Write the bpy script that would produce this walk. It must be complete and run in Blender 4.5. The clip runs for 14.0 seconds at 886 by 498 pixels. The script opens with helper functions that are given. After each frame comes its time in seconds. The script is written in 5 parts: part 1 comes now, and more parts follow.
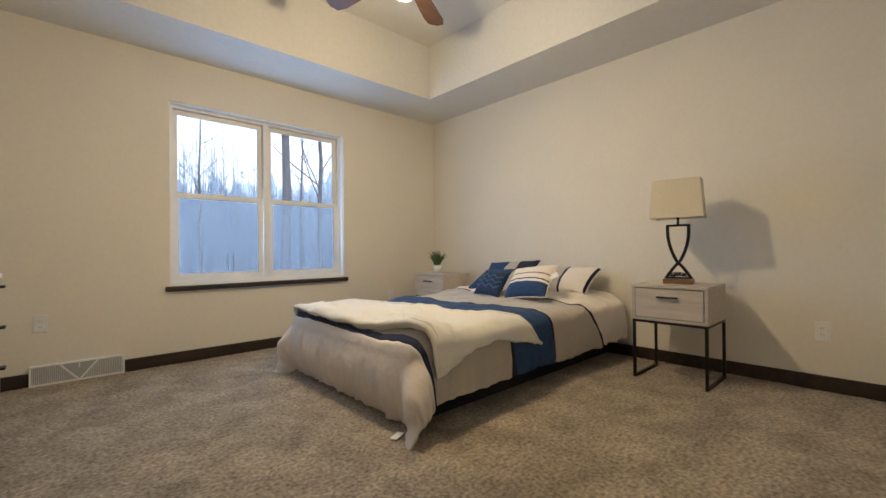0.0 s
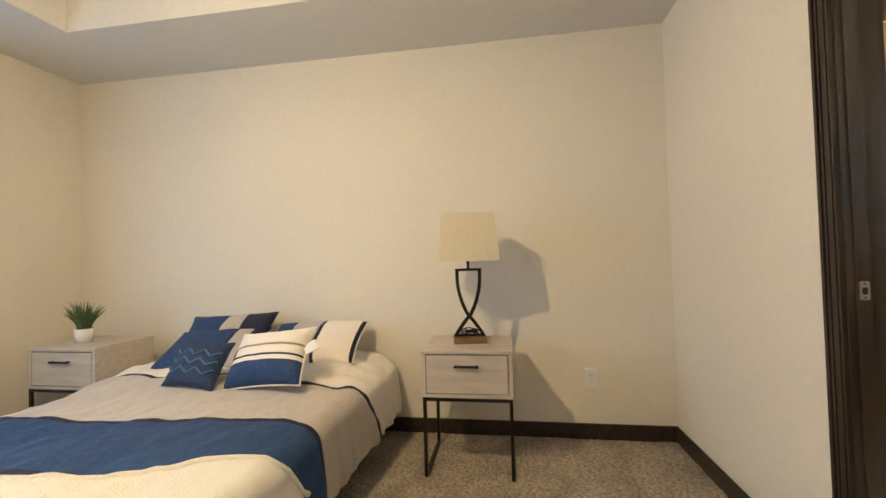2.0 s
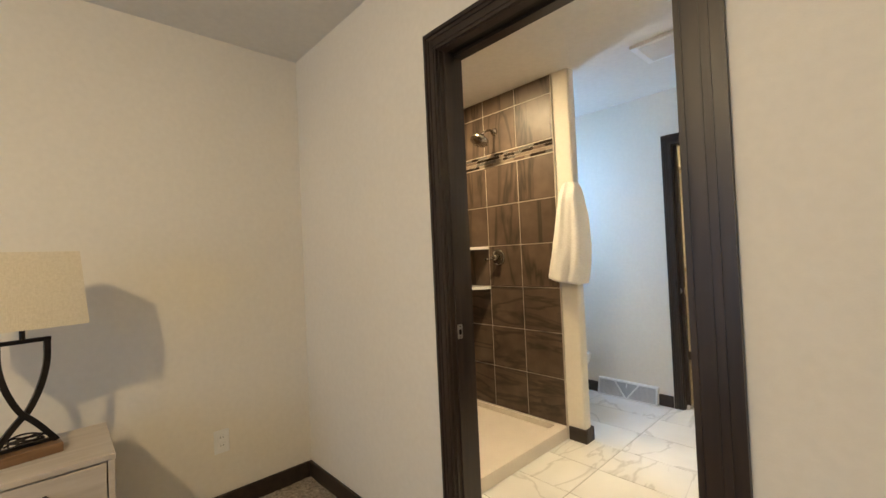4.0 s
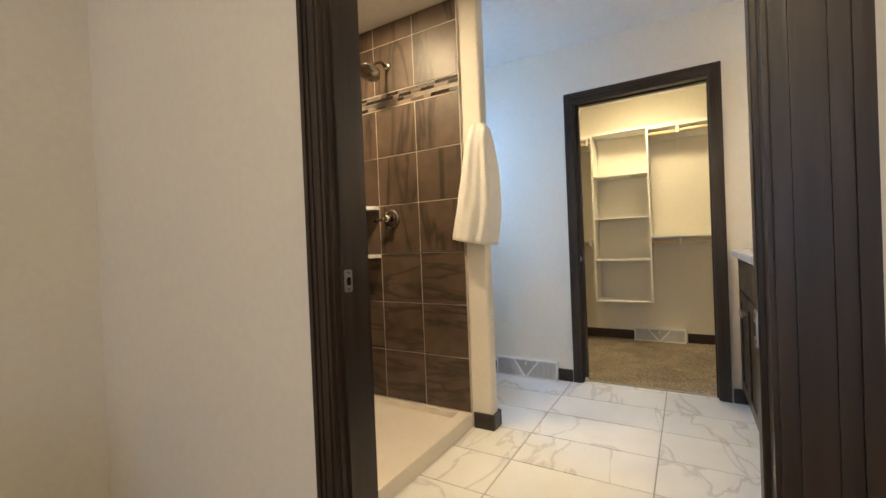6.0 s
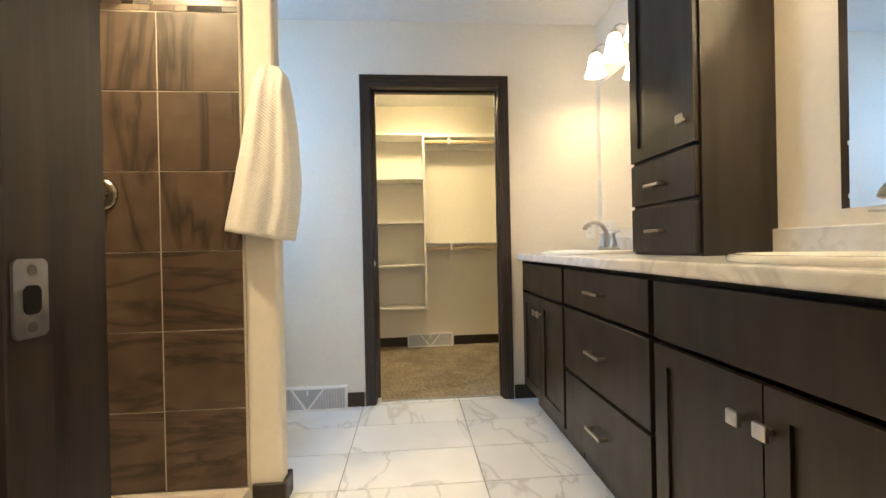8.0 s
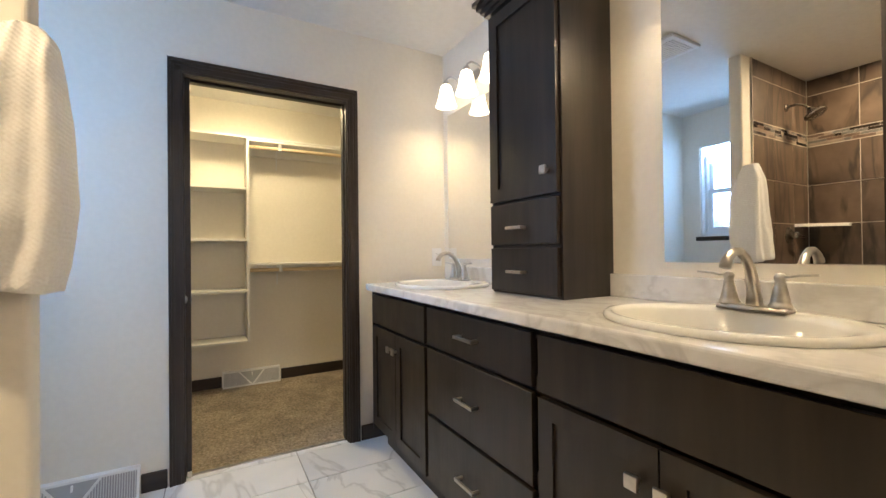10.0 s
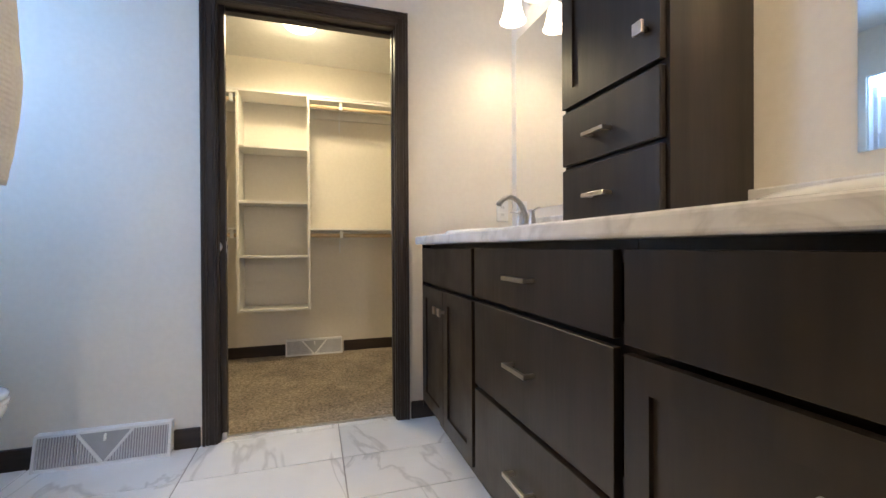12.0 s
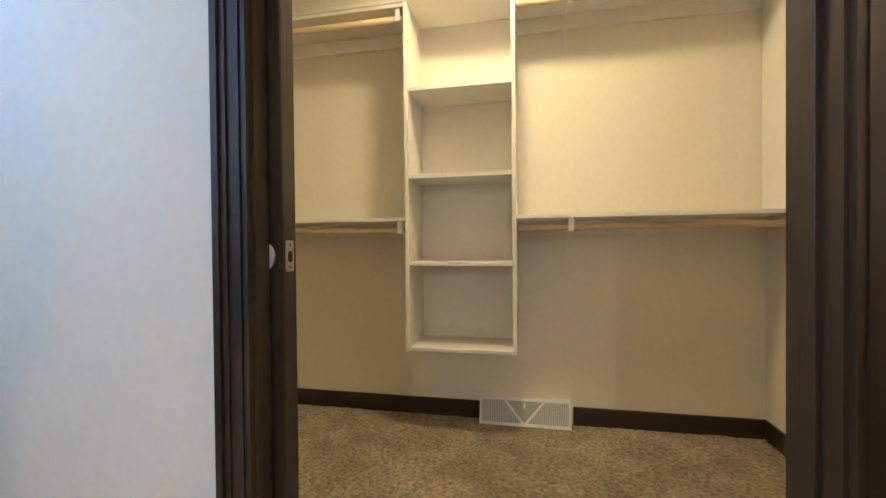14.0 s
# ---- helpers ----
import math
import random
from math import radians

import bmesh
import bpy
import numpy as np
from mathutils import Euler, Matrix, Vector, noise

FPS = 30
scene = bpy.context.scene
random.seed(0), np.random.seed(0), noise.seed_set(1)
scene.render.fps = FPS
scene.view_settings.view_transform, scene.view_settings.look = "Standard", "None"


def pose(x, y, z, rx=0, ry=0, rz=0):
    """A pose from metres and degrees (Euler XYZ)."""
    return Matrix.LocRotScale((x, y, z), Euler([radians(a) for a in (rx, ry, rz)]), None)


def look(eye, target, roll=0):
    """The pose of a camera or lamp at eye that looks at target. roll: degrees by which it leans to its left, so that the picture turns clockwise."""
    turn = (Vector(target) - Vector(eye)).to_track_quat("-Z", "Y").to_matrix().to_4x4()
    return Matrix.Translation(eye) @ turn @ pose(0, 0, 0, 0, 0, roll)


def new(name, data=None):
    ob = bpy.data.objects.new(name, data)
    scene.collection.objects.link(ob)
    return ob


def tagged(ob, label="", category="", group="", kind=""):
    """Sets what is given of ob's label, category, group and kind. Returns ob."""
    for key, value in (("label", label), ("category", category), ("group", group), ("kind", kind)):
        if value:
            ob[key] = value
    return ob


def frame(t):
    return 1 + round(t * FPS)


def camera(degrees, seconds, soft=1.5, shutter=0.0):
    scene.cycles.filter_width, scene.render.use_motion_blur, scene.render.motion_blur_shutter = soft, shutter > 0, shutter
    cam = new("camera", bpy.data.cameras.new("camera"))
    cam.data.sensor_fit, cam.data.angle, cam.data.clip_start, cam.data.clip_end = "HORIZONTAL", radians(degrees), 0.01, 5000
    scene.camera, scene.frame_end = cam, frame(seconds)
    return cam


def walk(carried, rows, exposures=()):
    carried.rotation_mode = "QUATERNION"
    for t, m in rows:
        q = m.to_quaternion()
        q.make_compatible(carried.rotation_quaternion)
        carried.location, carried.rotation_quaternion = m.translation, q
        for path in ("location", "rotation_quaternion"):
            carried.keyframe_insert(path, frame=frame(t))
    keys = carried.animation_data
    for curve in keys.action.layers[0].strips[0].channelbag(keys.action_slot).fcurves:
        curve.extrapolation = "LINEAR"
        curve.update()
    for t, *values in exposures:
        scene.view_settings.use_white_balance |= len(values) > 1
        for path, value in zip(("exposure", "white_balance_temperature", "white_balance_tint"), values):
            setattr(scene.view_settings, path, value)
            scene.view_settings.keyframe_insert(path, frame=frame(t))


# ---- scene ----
cam = camera(94.3, 14.0)
PATH = [
    (0, (0.098, -0.068, 0.867), (1.45, 1.406, 0.879), -0.6),
    (0.5, (0.252, 0.193, 0.903), (1.644, 1.629, 0.919), -0.6),
    (1, (0.444, 0.451, 0.954), (1.971, 1.742, 0.966), -0.6),
    (1.5, (0.697, 0.621, 1.006), (2.491, 1.504, 1.035), -0.8),
    (2, (0.913, 0.696, 1.085), (2.889, 1.002, 1.137), -1.5),
    (2.5, (1.04, 0.839, 1.172), (3.012, 0.509, 1.223), -2.1),
    (3, (1.065, 0.844, 1.232), (2.901, 0.052, 1.273), -2.6),
    (3.5, (1.091, 0.823, 1.272), (2.741, -0.308, 1.302), -2.7),
    (4, (1.13, 0.806, 1.257), (2.593, -0.557, 1.289), -2.6),
    (4.2, (1.167, 0.798, 1.234), (2.561, -0.636, 1.273), -2.6),
    (6.3, (1.604, 0.336, 1.019), (2.552, -1.425, 0.997), -2.2),
    (6.5, (1.648, 0.27, 1.004), (2.534, -1.523, 0.982), -2.1),
    (7, (1.744, 0.158, 0.969), (2.391, -1.735, 0.953), -1.7),
    (7.5, (1.874, 0.073, 0.968), (2.148, -1.909, 0.956), -1.4),
    (8, (1.975, 0.009, 0.996), (1.82, -1.985, 0.99), -1.2),
    (8.5, (2.022, -0.062, 1.05), (1.475, -1.986, 1.049), -1.1),
    (9, (2.089, -0.147, 1.105), (1.236, -1.956, 1.11), -1.1),
    (9.2, (2.1, -0.178, 1.132), (1.162, -1.944, 1.136), -1.1),
    (11.3, (1.966, -0.274, 1.049), (0.975, -2.011, 1.068), -0.5),
    (11.5, (1.907, -0.326, 1.011), (1.014, -2.115, 1.006), -0.2),
    (12, (1.792, -0.539, 0.896), (1.196, -2.448, 0.886), -0.3),
    (12.5, (1.744, -0.928, 0.875), (1.433, -2.903, 0.853), -0.5),
    (13, (1.693, -1.29, 0.885), (1.654, -3.289, 0.864), -0.4),
    (13.3, (1.695, -1.487, 0.900), (1.78, -3.485, 0.881), -0.4),
    (13.5, (1.713, -1.652, 0.911), (1.895, -3.643, 0.888), -0.4),
    (14, (1.776, -2.045, 0.920), (2.180, -4.004, 0.897), -0.55),
]
EXPOSURES = [(0.0, 1.16, 6550, 10), (0.5, 1.10, 6550, 9), (1.0, 1.10, 6700, 9), (1.5, 1.12, 6950, 10), (2.0, 1.56, 7050, 10), (2.5, 1.50, 7050, 10), (3.0, 1.46, 7150, 10),
             (4.2, 1.28, 7000, 10), (6.5, 1.18, 6850, 12), (7.0, 1.17, 7000, 11), (7.5, 1.40, 7150, 10), (8.0, 1.42, 7100, 10), (8.5, 1.28, 6850, 12), (9.0, 1.26, 6700, 12),
             (11.5, 1.15, 6250, 15), (12.5, 1.22, 6200, 16), (13.0, 1.10, 6600, 15), (13.5, 1.20, 6700, 14), (14.0, 1.36, 6750, 14)]
walk(cam, [(t, look(eye, target, roll)) for t, eye, target, roll in PATH], EXPOSURES)
SKY = 0.15

# ---- light ----
world = bpy.data.worlds.new("world")
scene.world = world
world.use_nodes = True
wn, wl = world.node_tree.nodes, world.node_tree.links
sky = wn.new("ShaderNodeTexSky")
sky.sky_type, sky.sun_disc = "NISHITA", False
sky.sun_elevation, sky.sun_rotation = radians(38), radians(200)
sky.air_density, sky.dust_density, sky.ozone_density = 1.0, 5.0, 1.5
wl.new(sky.outputs[0], wn["Background"].inputs[0])
wn["Background"].inputs[1].default_value = SKY

sun_data = bpy.data.lights.new("sun", "SUN")
sun_data.energy, sun_data.angle, sun_data.color = 0.6, radians(30), (0.9, 0.95, 1.0)
sun = new("sun", sun_data)
sun.matrix_world = look((0, 0, 30), (-6, 16, 0))


def area_light(name, eye, target, wide, high, watts, colour):
    data = bpy.data.lights.new(name, "AREA")
    data.shape, data.size, data.size_y, data.energy, data.color = "RECTANGLE", wide, high, watts, colour
    ob = new(name, data)
    ob.matrix_world = look(eye, target)
    return ob


def bulb(name, at, watts, colour, radius=0.04):
    data = bpy.data.lights.new(name, "POINT")
    data.energy, data.color, data.shadow_soft_size = watts, colour, radius
    ob = new(name, data)
    ob.location = at
    return ob


DAY = (0.30, 0.56, 1.0)
WARM = (1.0, 0.79, 0.49)
# skylight standing in the two window openings
area_light("window_daylight", (1.473, 3.865, 1.36), (1.473, 0.0, 1.30), 1.43, 1.34, 9, DAY)
area_light("bath_window_daylight", (3.72, -2.205, 1.74), (2.2, -2.205, 0.95), 0.54, 0.86, 15, DAY)
bulb("fan_bulb", (1.555, 1.83, 2.27), 16, WARM, 0.03)
for by in (-2.155, -0.73):
    for dy in (-0.23, 0.0, 0.23):
        bulb("vanity_bulb", (0.8465, by + dy, 2.068), 2.4, WARM, 0.025)


def downlight(name, at, radius, watts, colour):
    """A flat round lamp that shines straight down."""
    data = bpy.data.lights.new(name, "AREA")
    data.shape, data.size, data.energy, data.color = "DISK", 2 * radius, watts, colour
    ob = new(name, data)
    ob.location = at
    return ob


downlight("fan_lamp", (1.555, 1.83, 2.332), 0.07, 7, WARM)
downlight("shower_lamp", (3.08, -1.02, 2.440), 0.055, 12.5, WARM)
downlight("closet_lamp", (1.88, -3.53, 2.366), 0.12, 6.0, (1.0, 0.82, 0.47))
bulb("closet_bulb", (1.88, -3.53, 2.31), 3.2, (1.0, 0.82, 0.47), 0.06)


# ---- materials ----
def surf(name, a, b, scale=8.0, rough=0.6, metal=0.0, bump=0.0, bscale=120.0, big=0.12, stretch=(1, 1, 1), coat=0.0, rnd=0.0, sheen=0.0):
    """A paint, cloth or metal: two colours by a fine noise, a slow drift of tone, fine relief."""
    m = bpy.data.materials.new(name)
    m.use_nodes = True
    n, l = m.node_tree.nodes, m.node_tree.links
    bs = n["Principled BSDF"]
    tc, mp = n.new("ShaderNodeTexCoord"), n.new("ShaderNodeMapping")
    mp.inputs["Scale"].default_value = stretch
    l.new(tc.outputs["Object"], mp.inputs["Vector"])
    vec = mp.outputs[0]
    if rnd:
        oi, mul, add = n.new("ShaderNodeObjectInfo"), n.new("ShaderNodeVectorMath"), n.new("ShaderNodeVectorMath")
        mul.operation, add.operation = "SCALE", "ADD"
        mul.inputs[0].default_value = (37.0, 19.0, 53.0)
        l.new(oi.outputs["Random"], mul.inputs["Scale"])
        l.new(vec, add.inputs[0])
        l.new(mul.outputs[0], add.inputs[1])
        vec = add.outputs[0]
    fine, slow = n.new("ShaderNodeTexNoise"), n.new("ShaderNodeTexNoise")
    fine.inputs["Scale"].default_value, fine.inputs["Detail"].default_value = scale, 6
    slow.inputs["Scale"].default_value, slow.inputs["Detail"].default_value = 1.3, 3
    l.new(vec, fine.inputs["Vector"])
    l.new(vec, slow.inputs["Vector"])
    ramp = n.new("ShaderNodeValToRGB")
    ramp.color_ramp.elements[0].position, ramp.color_ramp.elements[1].position = 0.32, 0.68
    ramp.color_ramp.elements[0].color, ramp.color_ramp.elements[1].color = (*a, 1), (*b, 1)
    l.new(fine.outputs[0], ramp.inputs[0])
    hsv, mr = n.new("ShaderNodeHueSaturation"), n.new("ShaderNodeMapRange")
    mr.inputs["From Min"].default_value, mr.inputs["From Max"].default_value = 0.3, 0.7
    mr.inputs["To Min"].default_value, mr.inputs["To Max"].default_value = 1 - big, 1 + big
    l.new(slow.outputs[0], mr.inputs[0])
    l.new(mr.outputs[0], hsv.inputs["Value"])
    l.new(ramp.outputs[0], hsv.inputs["Color"])
    l.new(hsv.outputs[0], bs.inputs["Base Color"])
    bs.inputs["Roughness"].default_value, bs.inputs["Metallic"].default_value = rough, metal
    bs.inputs["Coat Weight"].default_value = coat
    bs.inputs["Sheen Weight"].default_value = sheen
    if bump:
        bn, bp = n.new("ShaderNodeTexNoise"), n.new("ShaderNodeBump")
        bn.inputs["Scale"].default_value, bn.inputs["Detail"].default_value = bscale, 3
        bp.inputs["Strength"].default_value, bp.inputs["Distance"].default_value = bump, 0.01
        l.new(vec, bn.inputs["Vector"])
        l.new(bn.outputs[0], bp.inputs["Height"])
        l.new(bp.outputs[0], bs.inputs["Normal"])
    return m


def veined(name, base, tint, vein, scale, rough, amount, rnd=1.0, width=0.035, coat=0.0, aniso=(1.0, 0.45, 0.6)):
    """Stone or stone-look tile: cloudy base with thin wandering veins."""
    m = surf(name, base, tint, scale * 2.2, rough, bump=0.02, bscale=30, big=0.08, rnd=rnd, coat=coat)
    n, l = m.node_tree.nodes, m.node_tree.links
    bs = n["Principled BSDF"]
    src = bs.inputs["Base Color"].links[0].from_socket
    vec = next(x for x in n if x.bl_idname == "ShaderNodeTexNoise").inputs["Vector"].links[0].from_socket
    mp = n.new("ShaderNodeMapping")
    mp.inputs["Rotation"].default_value = (0.3, 0.5, 0.7)
    mp.inputs["Scale"].default_value = aniso
    l.new(vec, mp.inputs[0])
    no = n.new("ShaderNodeTexNoise")
    no.inputs["Scale"].default_value, no.inputs["Detail"].default_value, no.inputs["Distortion"].default_value = scale, 5, 1.1
    l.new(mp.outputs[0], no.inputs["Vector"])
    sub, ab, mr = n.new("ShaderNodeMath"), n.new("ShaderNodeMath"), n.new("ShaderNodeMapRange")
    sub.operation, ab.operation = "SUBTRACT", "ABSOLUTE"
    sub.inputs[1].default_value = 0.5
    l.new(no.outputs[0], sub.inputs[0])
    l.new(sub.outputs[0], ab.inputs[0])
    mr.inputs["From Min"].default_value, mr.inputs["From Max"].default_value = 0.0, width
    mr.inputs["To Min"].default_value, mr.inputs["To Max"].default_value = amount, 0.0
    l.new(ab.outputs[0], mr.inputs[0])
    mx = n.new("ShaderNodeMix")
    mx.data_type = "RGBA"
    mx.inputs[7].default_value = (*vein, 1)
    l.new(mr.outputs[0], mx.inputs[0])
    l.new(src, mx.inputs[6])
    l.new(mx.outputs[2], bs.inputs["Base Color"])
    return m


def glow(name, colour, strength):
    m = bpy.data.materials.new(name)
    m.use_nodes = True
    bs = m.node_tree.nodes["Principled BSDF"]
    bs.inputs["Base Color"].default_value = (0.9, 0.88, 0.82, 1)
    bs.inputs["Emission Color"].default_value = (*colour, 1)
    bs.inputs["Emission Strength"].default_value = strength
    return m


PAINT = surf("wall_paint", (0.75, 0.705, 0.62), (0.78, 0.735, 0.65), 40, 0.75, bump=0.06, bscale=260, big=0.02)
CEIL = surf("ceiling_paint", (0.69, 0.675, 0.64), (0.73, 0.715, 0.68), 30, 0.85, bump=0.15, bscale=180, big=0.02)
WHITE = surf("white_vinyl", (0.78, 0.78, 0.77), (0.82, 0.82, 0.81), 12, 0.35, big=0.02)
MELA = surf("white_melamine", (0.76, 0.74, 0.69), (0.80, 0.78, 0.73), 12, 0.4, big=0.02)
CARPET = surf("carpet_pile", (0.168, 0.134, 0.096), (0.485, 0.40, 0.30), 62, 0.95, bump=0.8, bscale=220, big=0.30, sheen=0.15)
for _node in CARPET.node_tree.nodes:   # broad vacuum strokes and footmarks in the pile
    if _node.bl_idname == "ShaderNodeTexNoise" and abs(_node.inputs["Scale"].default_value - 1.3) < 0.01:
        _node.inputs["Scale"].default_value, _node.inputs["Detail"].default_value, _node.inputs["Distortion"].default_value = 4.5, 5, 0.8
ESP = surf("espresso_wood", (0.017, 0.0105, 0.0070), (0.042, 0.027, 0.0180), 26, 0.40, bump=0.08, bscale=60, big=0.12, stretch=(1, 1, 0.08))
ESPH = surf("espresso_wood_level", (0.017, 0.0105, 0.0070), (0.042, 0.027, 0.0180), 26, 0.40, bump=0.08, bscale=60, big=0.12, stretch=(0.08, 1, 1))
CAB = surf("dark_cabinet_stain", (0.014, 0.010, 0.007), (0.031, 0.022, 0.0155), 22, 0.36, bump=0.05, bscale=70, big=0.40, stretch=(1, 1, 0.1))
_n, _l = CAB.node_tree.nodes, CAB.node_tree.links
_blot, _gloss = _n.new("ShaderNodeTexNoise"), _n.new("ShaderNodeMapRange")
_blot.inputs["Scale"].default_value, _blot.inputs["Detail"].default_value = 7.0, 4
_gloss.inputs["From Min"].default_value, _gloss.inputs["From Max"].default_value = 0.3, 0.7
_gloss.inputs["To Min"].default_value, _gloss.inputs["To Max"].default_value = 0.29, 0.45
_l.new(_n.new("ShaderNodeTexCoord").outputs["Object"], _blot.inputs["Vector"])
_l.new(_blot.outputs[0], _gloss.inputs[0])
_l.new(_gloss.outputs[0], _n["Principled BSDF"].inputs["Roughness"])
for _m in (CAB, ESP, ESPH):
    _m.node_tree.nodes["Principled BSDF"].inputs["Specular IOR Level"].default_value = 0.5
MARBLE = veined("marble_floor_tile", (0.80, 0.80, 0.79), (0.86, 0.86, 0.85), (0.46, 0.45, 0.44), 2.0, 0.22, 0.50, width=0.016)
GROUT = surf("grout", (0.33, 0.32, 0.30), (0.40, 0.39, 0.37), 60, 0.9, bump=0.2)
TILE = veined("brown_shower_tile", (0.074, 0.049, 0.034), (0.132, 0.090, 0.062), (0.022, 0.014, 0.010), 3.0, 0.44, 0.8, width=0.05, aniso=(1.5, 1.0, 0.22))
TILEH = veined("brown_shower_tile_cross_grain", (0.074, 0.049, 0.034), (0.132, 0.090, 0.062), (0.022, 0.014, 0.010), 3.2, 0.44, 0.75, width=0.06, aniso=(0.35, 0.5, 1.9))
GROUTB = surf("beige_grout", (0.50, 0.45, 0.38), (0.58, 0.52, 0.45), 60, 0.9)
COUNTER = veined("cultured_marble", (0.66, 0.64, 0.62), (0.76, 0.75, 0.73), (0.47, 0.45, 0.43), 7.0, 0.18, 0.45, rnd=0.0, width=0.05)
CERAMIC = surf("white_ceramic", (0.78, 0.77, 0.74), (0.80, 0.79, 0.76), 6, 0.08, big=0.01)
ACRYL = surf("cream_acrylic", (0.80, 0.73, 0.66), (0.84, 0.77, 0.70), 6, 0.25, big=0.02)
NICKEL = surf("brushed_nickel", (0.52, 0.49, 0.45), (0.62, 0.59, 0.55), 60, 0.28, metal=1.0, big=0.04)
BLACKM = surf("dark_bronze_metal", (0.018, 0.014, 0.012), (0.030, 0.024, 0.020), 40, 0.45, metal=0.6, big=0.05)
GREYM = surf("dull_screw_metal", (0.20, 0.18, 0.16), (0.26, 0.24, 0.21), 40, 0.4, metal=1.0, big=0.05)
# shower nickel: base darkened in place of dark reflections on the metal
DARK_NICKEL = surf("darkened_nickel", (0.30, 0.27, 0.235), (0.40, 0.365, 0.32), 60, 0.22, metal=1.0, big=0.05)
MIRROR = surf("mirror_silver", (0.92, 0.93, 0.93), (0.92, 0.93, 0.93), 2, 0.01, metal=1.0, big=0.0)
OAK = surf("pale_washed_oak", (0.46, 0.40, 0.33), (0.56, 0.50, 0.43), 30, 0.5, bump=0.06, bscale=60, big=0.06, stretch=(1, 0.12, 1))
WOODB = surf("brown_wood", (0.16, 0.085, 0.04), (0.26, 0.15, 0.075), 30, 0.45, big=0.1, stretch=(1, 0.15, 1))
ROD = surf("pale_pine_rod", (0.62, 0.47, 0.29), (0.70, 0.55, 0.36), 20, 0.5, stretch=(0.1, 1, 1))


# ---- building helpers ----
def bm_box(bm, x0, x1, y0, y1, z0, z1):
    v = [bm.verts.new(p) for p in ((x0, y0, z0), (x1, y0, z0), (x1, y1, z0), (x0, y1, z0), (x0, y0, z1), (x1, y0, z1), (x1, y1, z1), (x0, y1, z1))]
    for f in ((3, 2, 1, 0), (4, 5, 6, 7), (0, 1, 5, 4), (1, 2, 6, 5), (2, 3, 7, 6), (3, 0, 4, 7)):
        bm.faces.new([v[i] for i in f])
    return v


def box(x0, x1, y0, y1, z0, z1, bevel=0.0, seg=2):
    bm = bmesh.new()
    bm_box(bm, min(x0, x1), max(x0, x1), min(y0, y1), max(y0, y1), min(z0, z1), max(z0, z1))
    if bevel:
        bmesh.ops.bevel(bm, geom=bm.edges[:], offset=bevel, segments=seg, profile=0.5, affect="EDGES")
    return bm


def part(name, bm, material, parent=None, label="", smooth=False):
    """Links a bmesh as one mesh object, under parent where one is given."""
    me = bpy.data.meshes.new(name)
    bmesh.ops.recalc_face_normals(bm, faces=bm.faces[:])
    bm.to_mesh(me)
    bm.free()
    me.materials.append(material)
    if smooth:
        me.shade_smooth()
    ob = new(name, me)
    if parent:
        ob.parent = parent
    if label:
        ob["label"] = label
    return ob


def thing(name, at, label, category, group="", turn=0.0):
    ob = new(name)
    ob.empty_display_size = 0.1
    ob.matrix_basis = pose(*at, 0, 0, turn)
    return tagged(ob, label, category, group)


def structure(name, bm, material, label="", smooth=False):
    return tagged(part(name, bm, material, None, label, smooth), kind="structure")


def lathe(profile, steps=24, centre=(0, 0), flip=None):
    """A turned body about the upright axis from (radius, z) pairs."""
    bm = bmesh.new()
    rings = []
    for r, z in profile:
        rings.append([bm.verts.new((centre[0] + r * math.cos(2 * math.pi * i / steps), centre[1] + r * math.sin(2 * math.pi * i / steps), z)) for i in range(steps)])
    for a, b in zip(rings, rings[1:]):
        for i in range(steps):
            bm.faces.new((a[i], a[(i + 1) % steps], b[(i + 1) % steps], b[i]))
    if profile[0][0] > 1e-4:
        bm.faces.new(rings[0][::-1])
    if profile[-1][0] > 1e-4:
        bm.faces.new(rings[-1])
    bmesh.ops.remove_doubles(bm, verts=bm.verts[:], dist=1e-5)
    return bm


def tube(points, radius, steps=10, bm=None):
    """A round bar along points; radius may be a list."""
    bm = bm or bmesh.new()
    pts = [Vector(p) for p in points]
    rad = radius if isinstance(radius, (list, tuple)) else [radius] * len(pts)
    rings, side = [], None
    for i, p in enumerate(pts):
        d = (pts[min(i + 1, len(pts) - 1)] - pts[max(i - 1, 0)]).normalized()
        if side is None:
            side = d.orthogonal().normalized()
        side = (side - d * side.dot(d)).normalized()
        up = d.cross(side)
        rings.append([bm.verts.new(p + rad[i] * (math.cos(2 * math.pi * k / steps) * side + math.sin(2 * math.pi * k / steps) * up)) for k in range(steps)])
    for a, b in zip(rings, rings[1:]):
        for k in range(steps):
            bm.faces.new((a[k], a[(k + 1) % steps], b[(k + 1) % steps], b[k]))
    bm.faces.new(rings[0][::-1])
    bm.faces.new(rings[-1])
    return bm


def bar(points, wide, deep, across):
    """A flat bar of the section wide x deep along points; across: the way of its width."""
    bm = bmesh.new()
    pts = [Vector(p) for p in points]
    rings = []
    for i, p in enumerate(pts):
        d = (pts[min(i + 1, len(pts) - 1)] - pts[max(i - 1, 0)]).normalized()
        a = Vector(across).normalized()
        c = d.cross(a).normalized()
        rings.append([bm.verts.new(p + a * sx * wide / 2 + c * sy * deep / 2) for sx, sy in ((-1, -1), (1, -1), (1, 1), (-1, 1))])
    for a, b in zip(rings, rings[1:]):
        for k in range(4):
            bm.faces.new((a[k], a[(k + 1) % 4], b[(k + 1) % 4], b[k]))
    bm.faces.new(rings[0][::-1])
    bm.faces.new(rings[-1])
    return bm


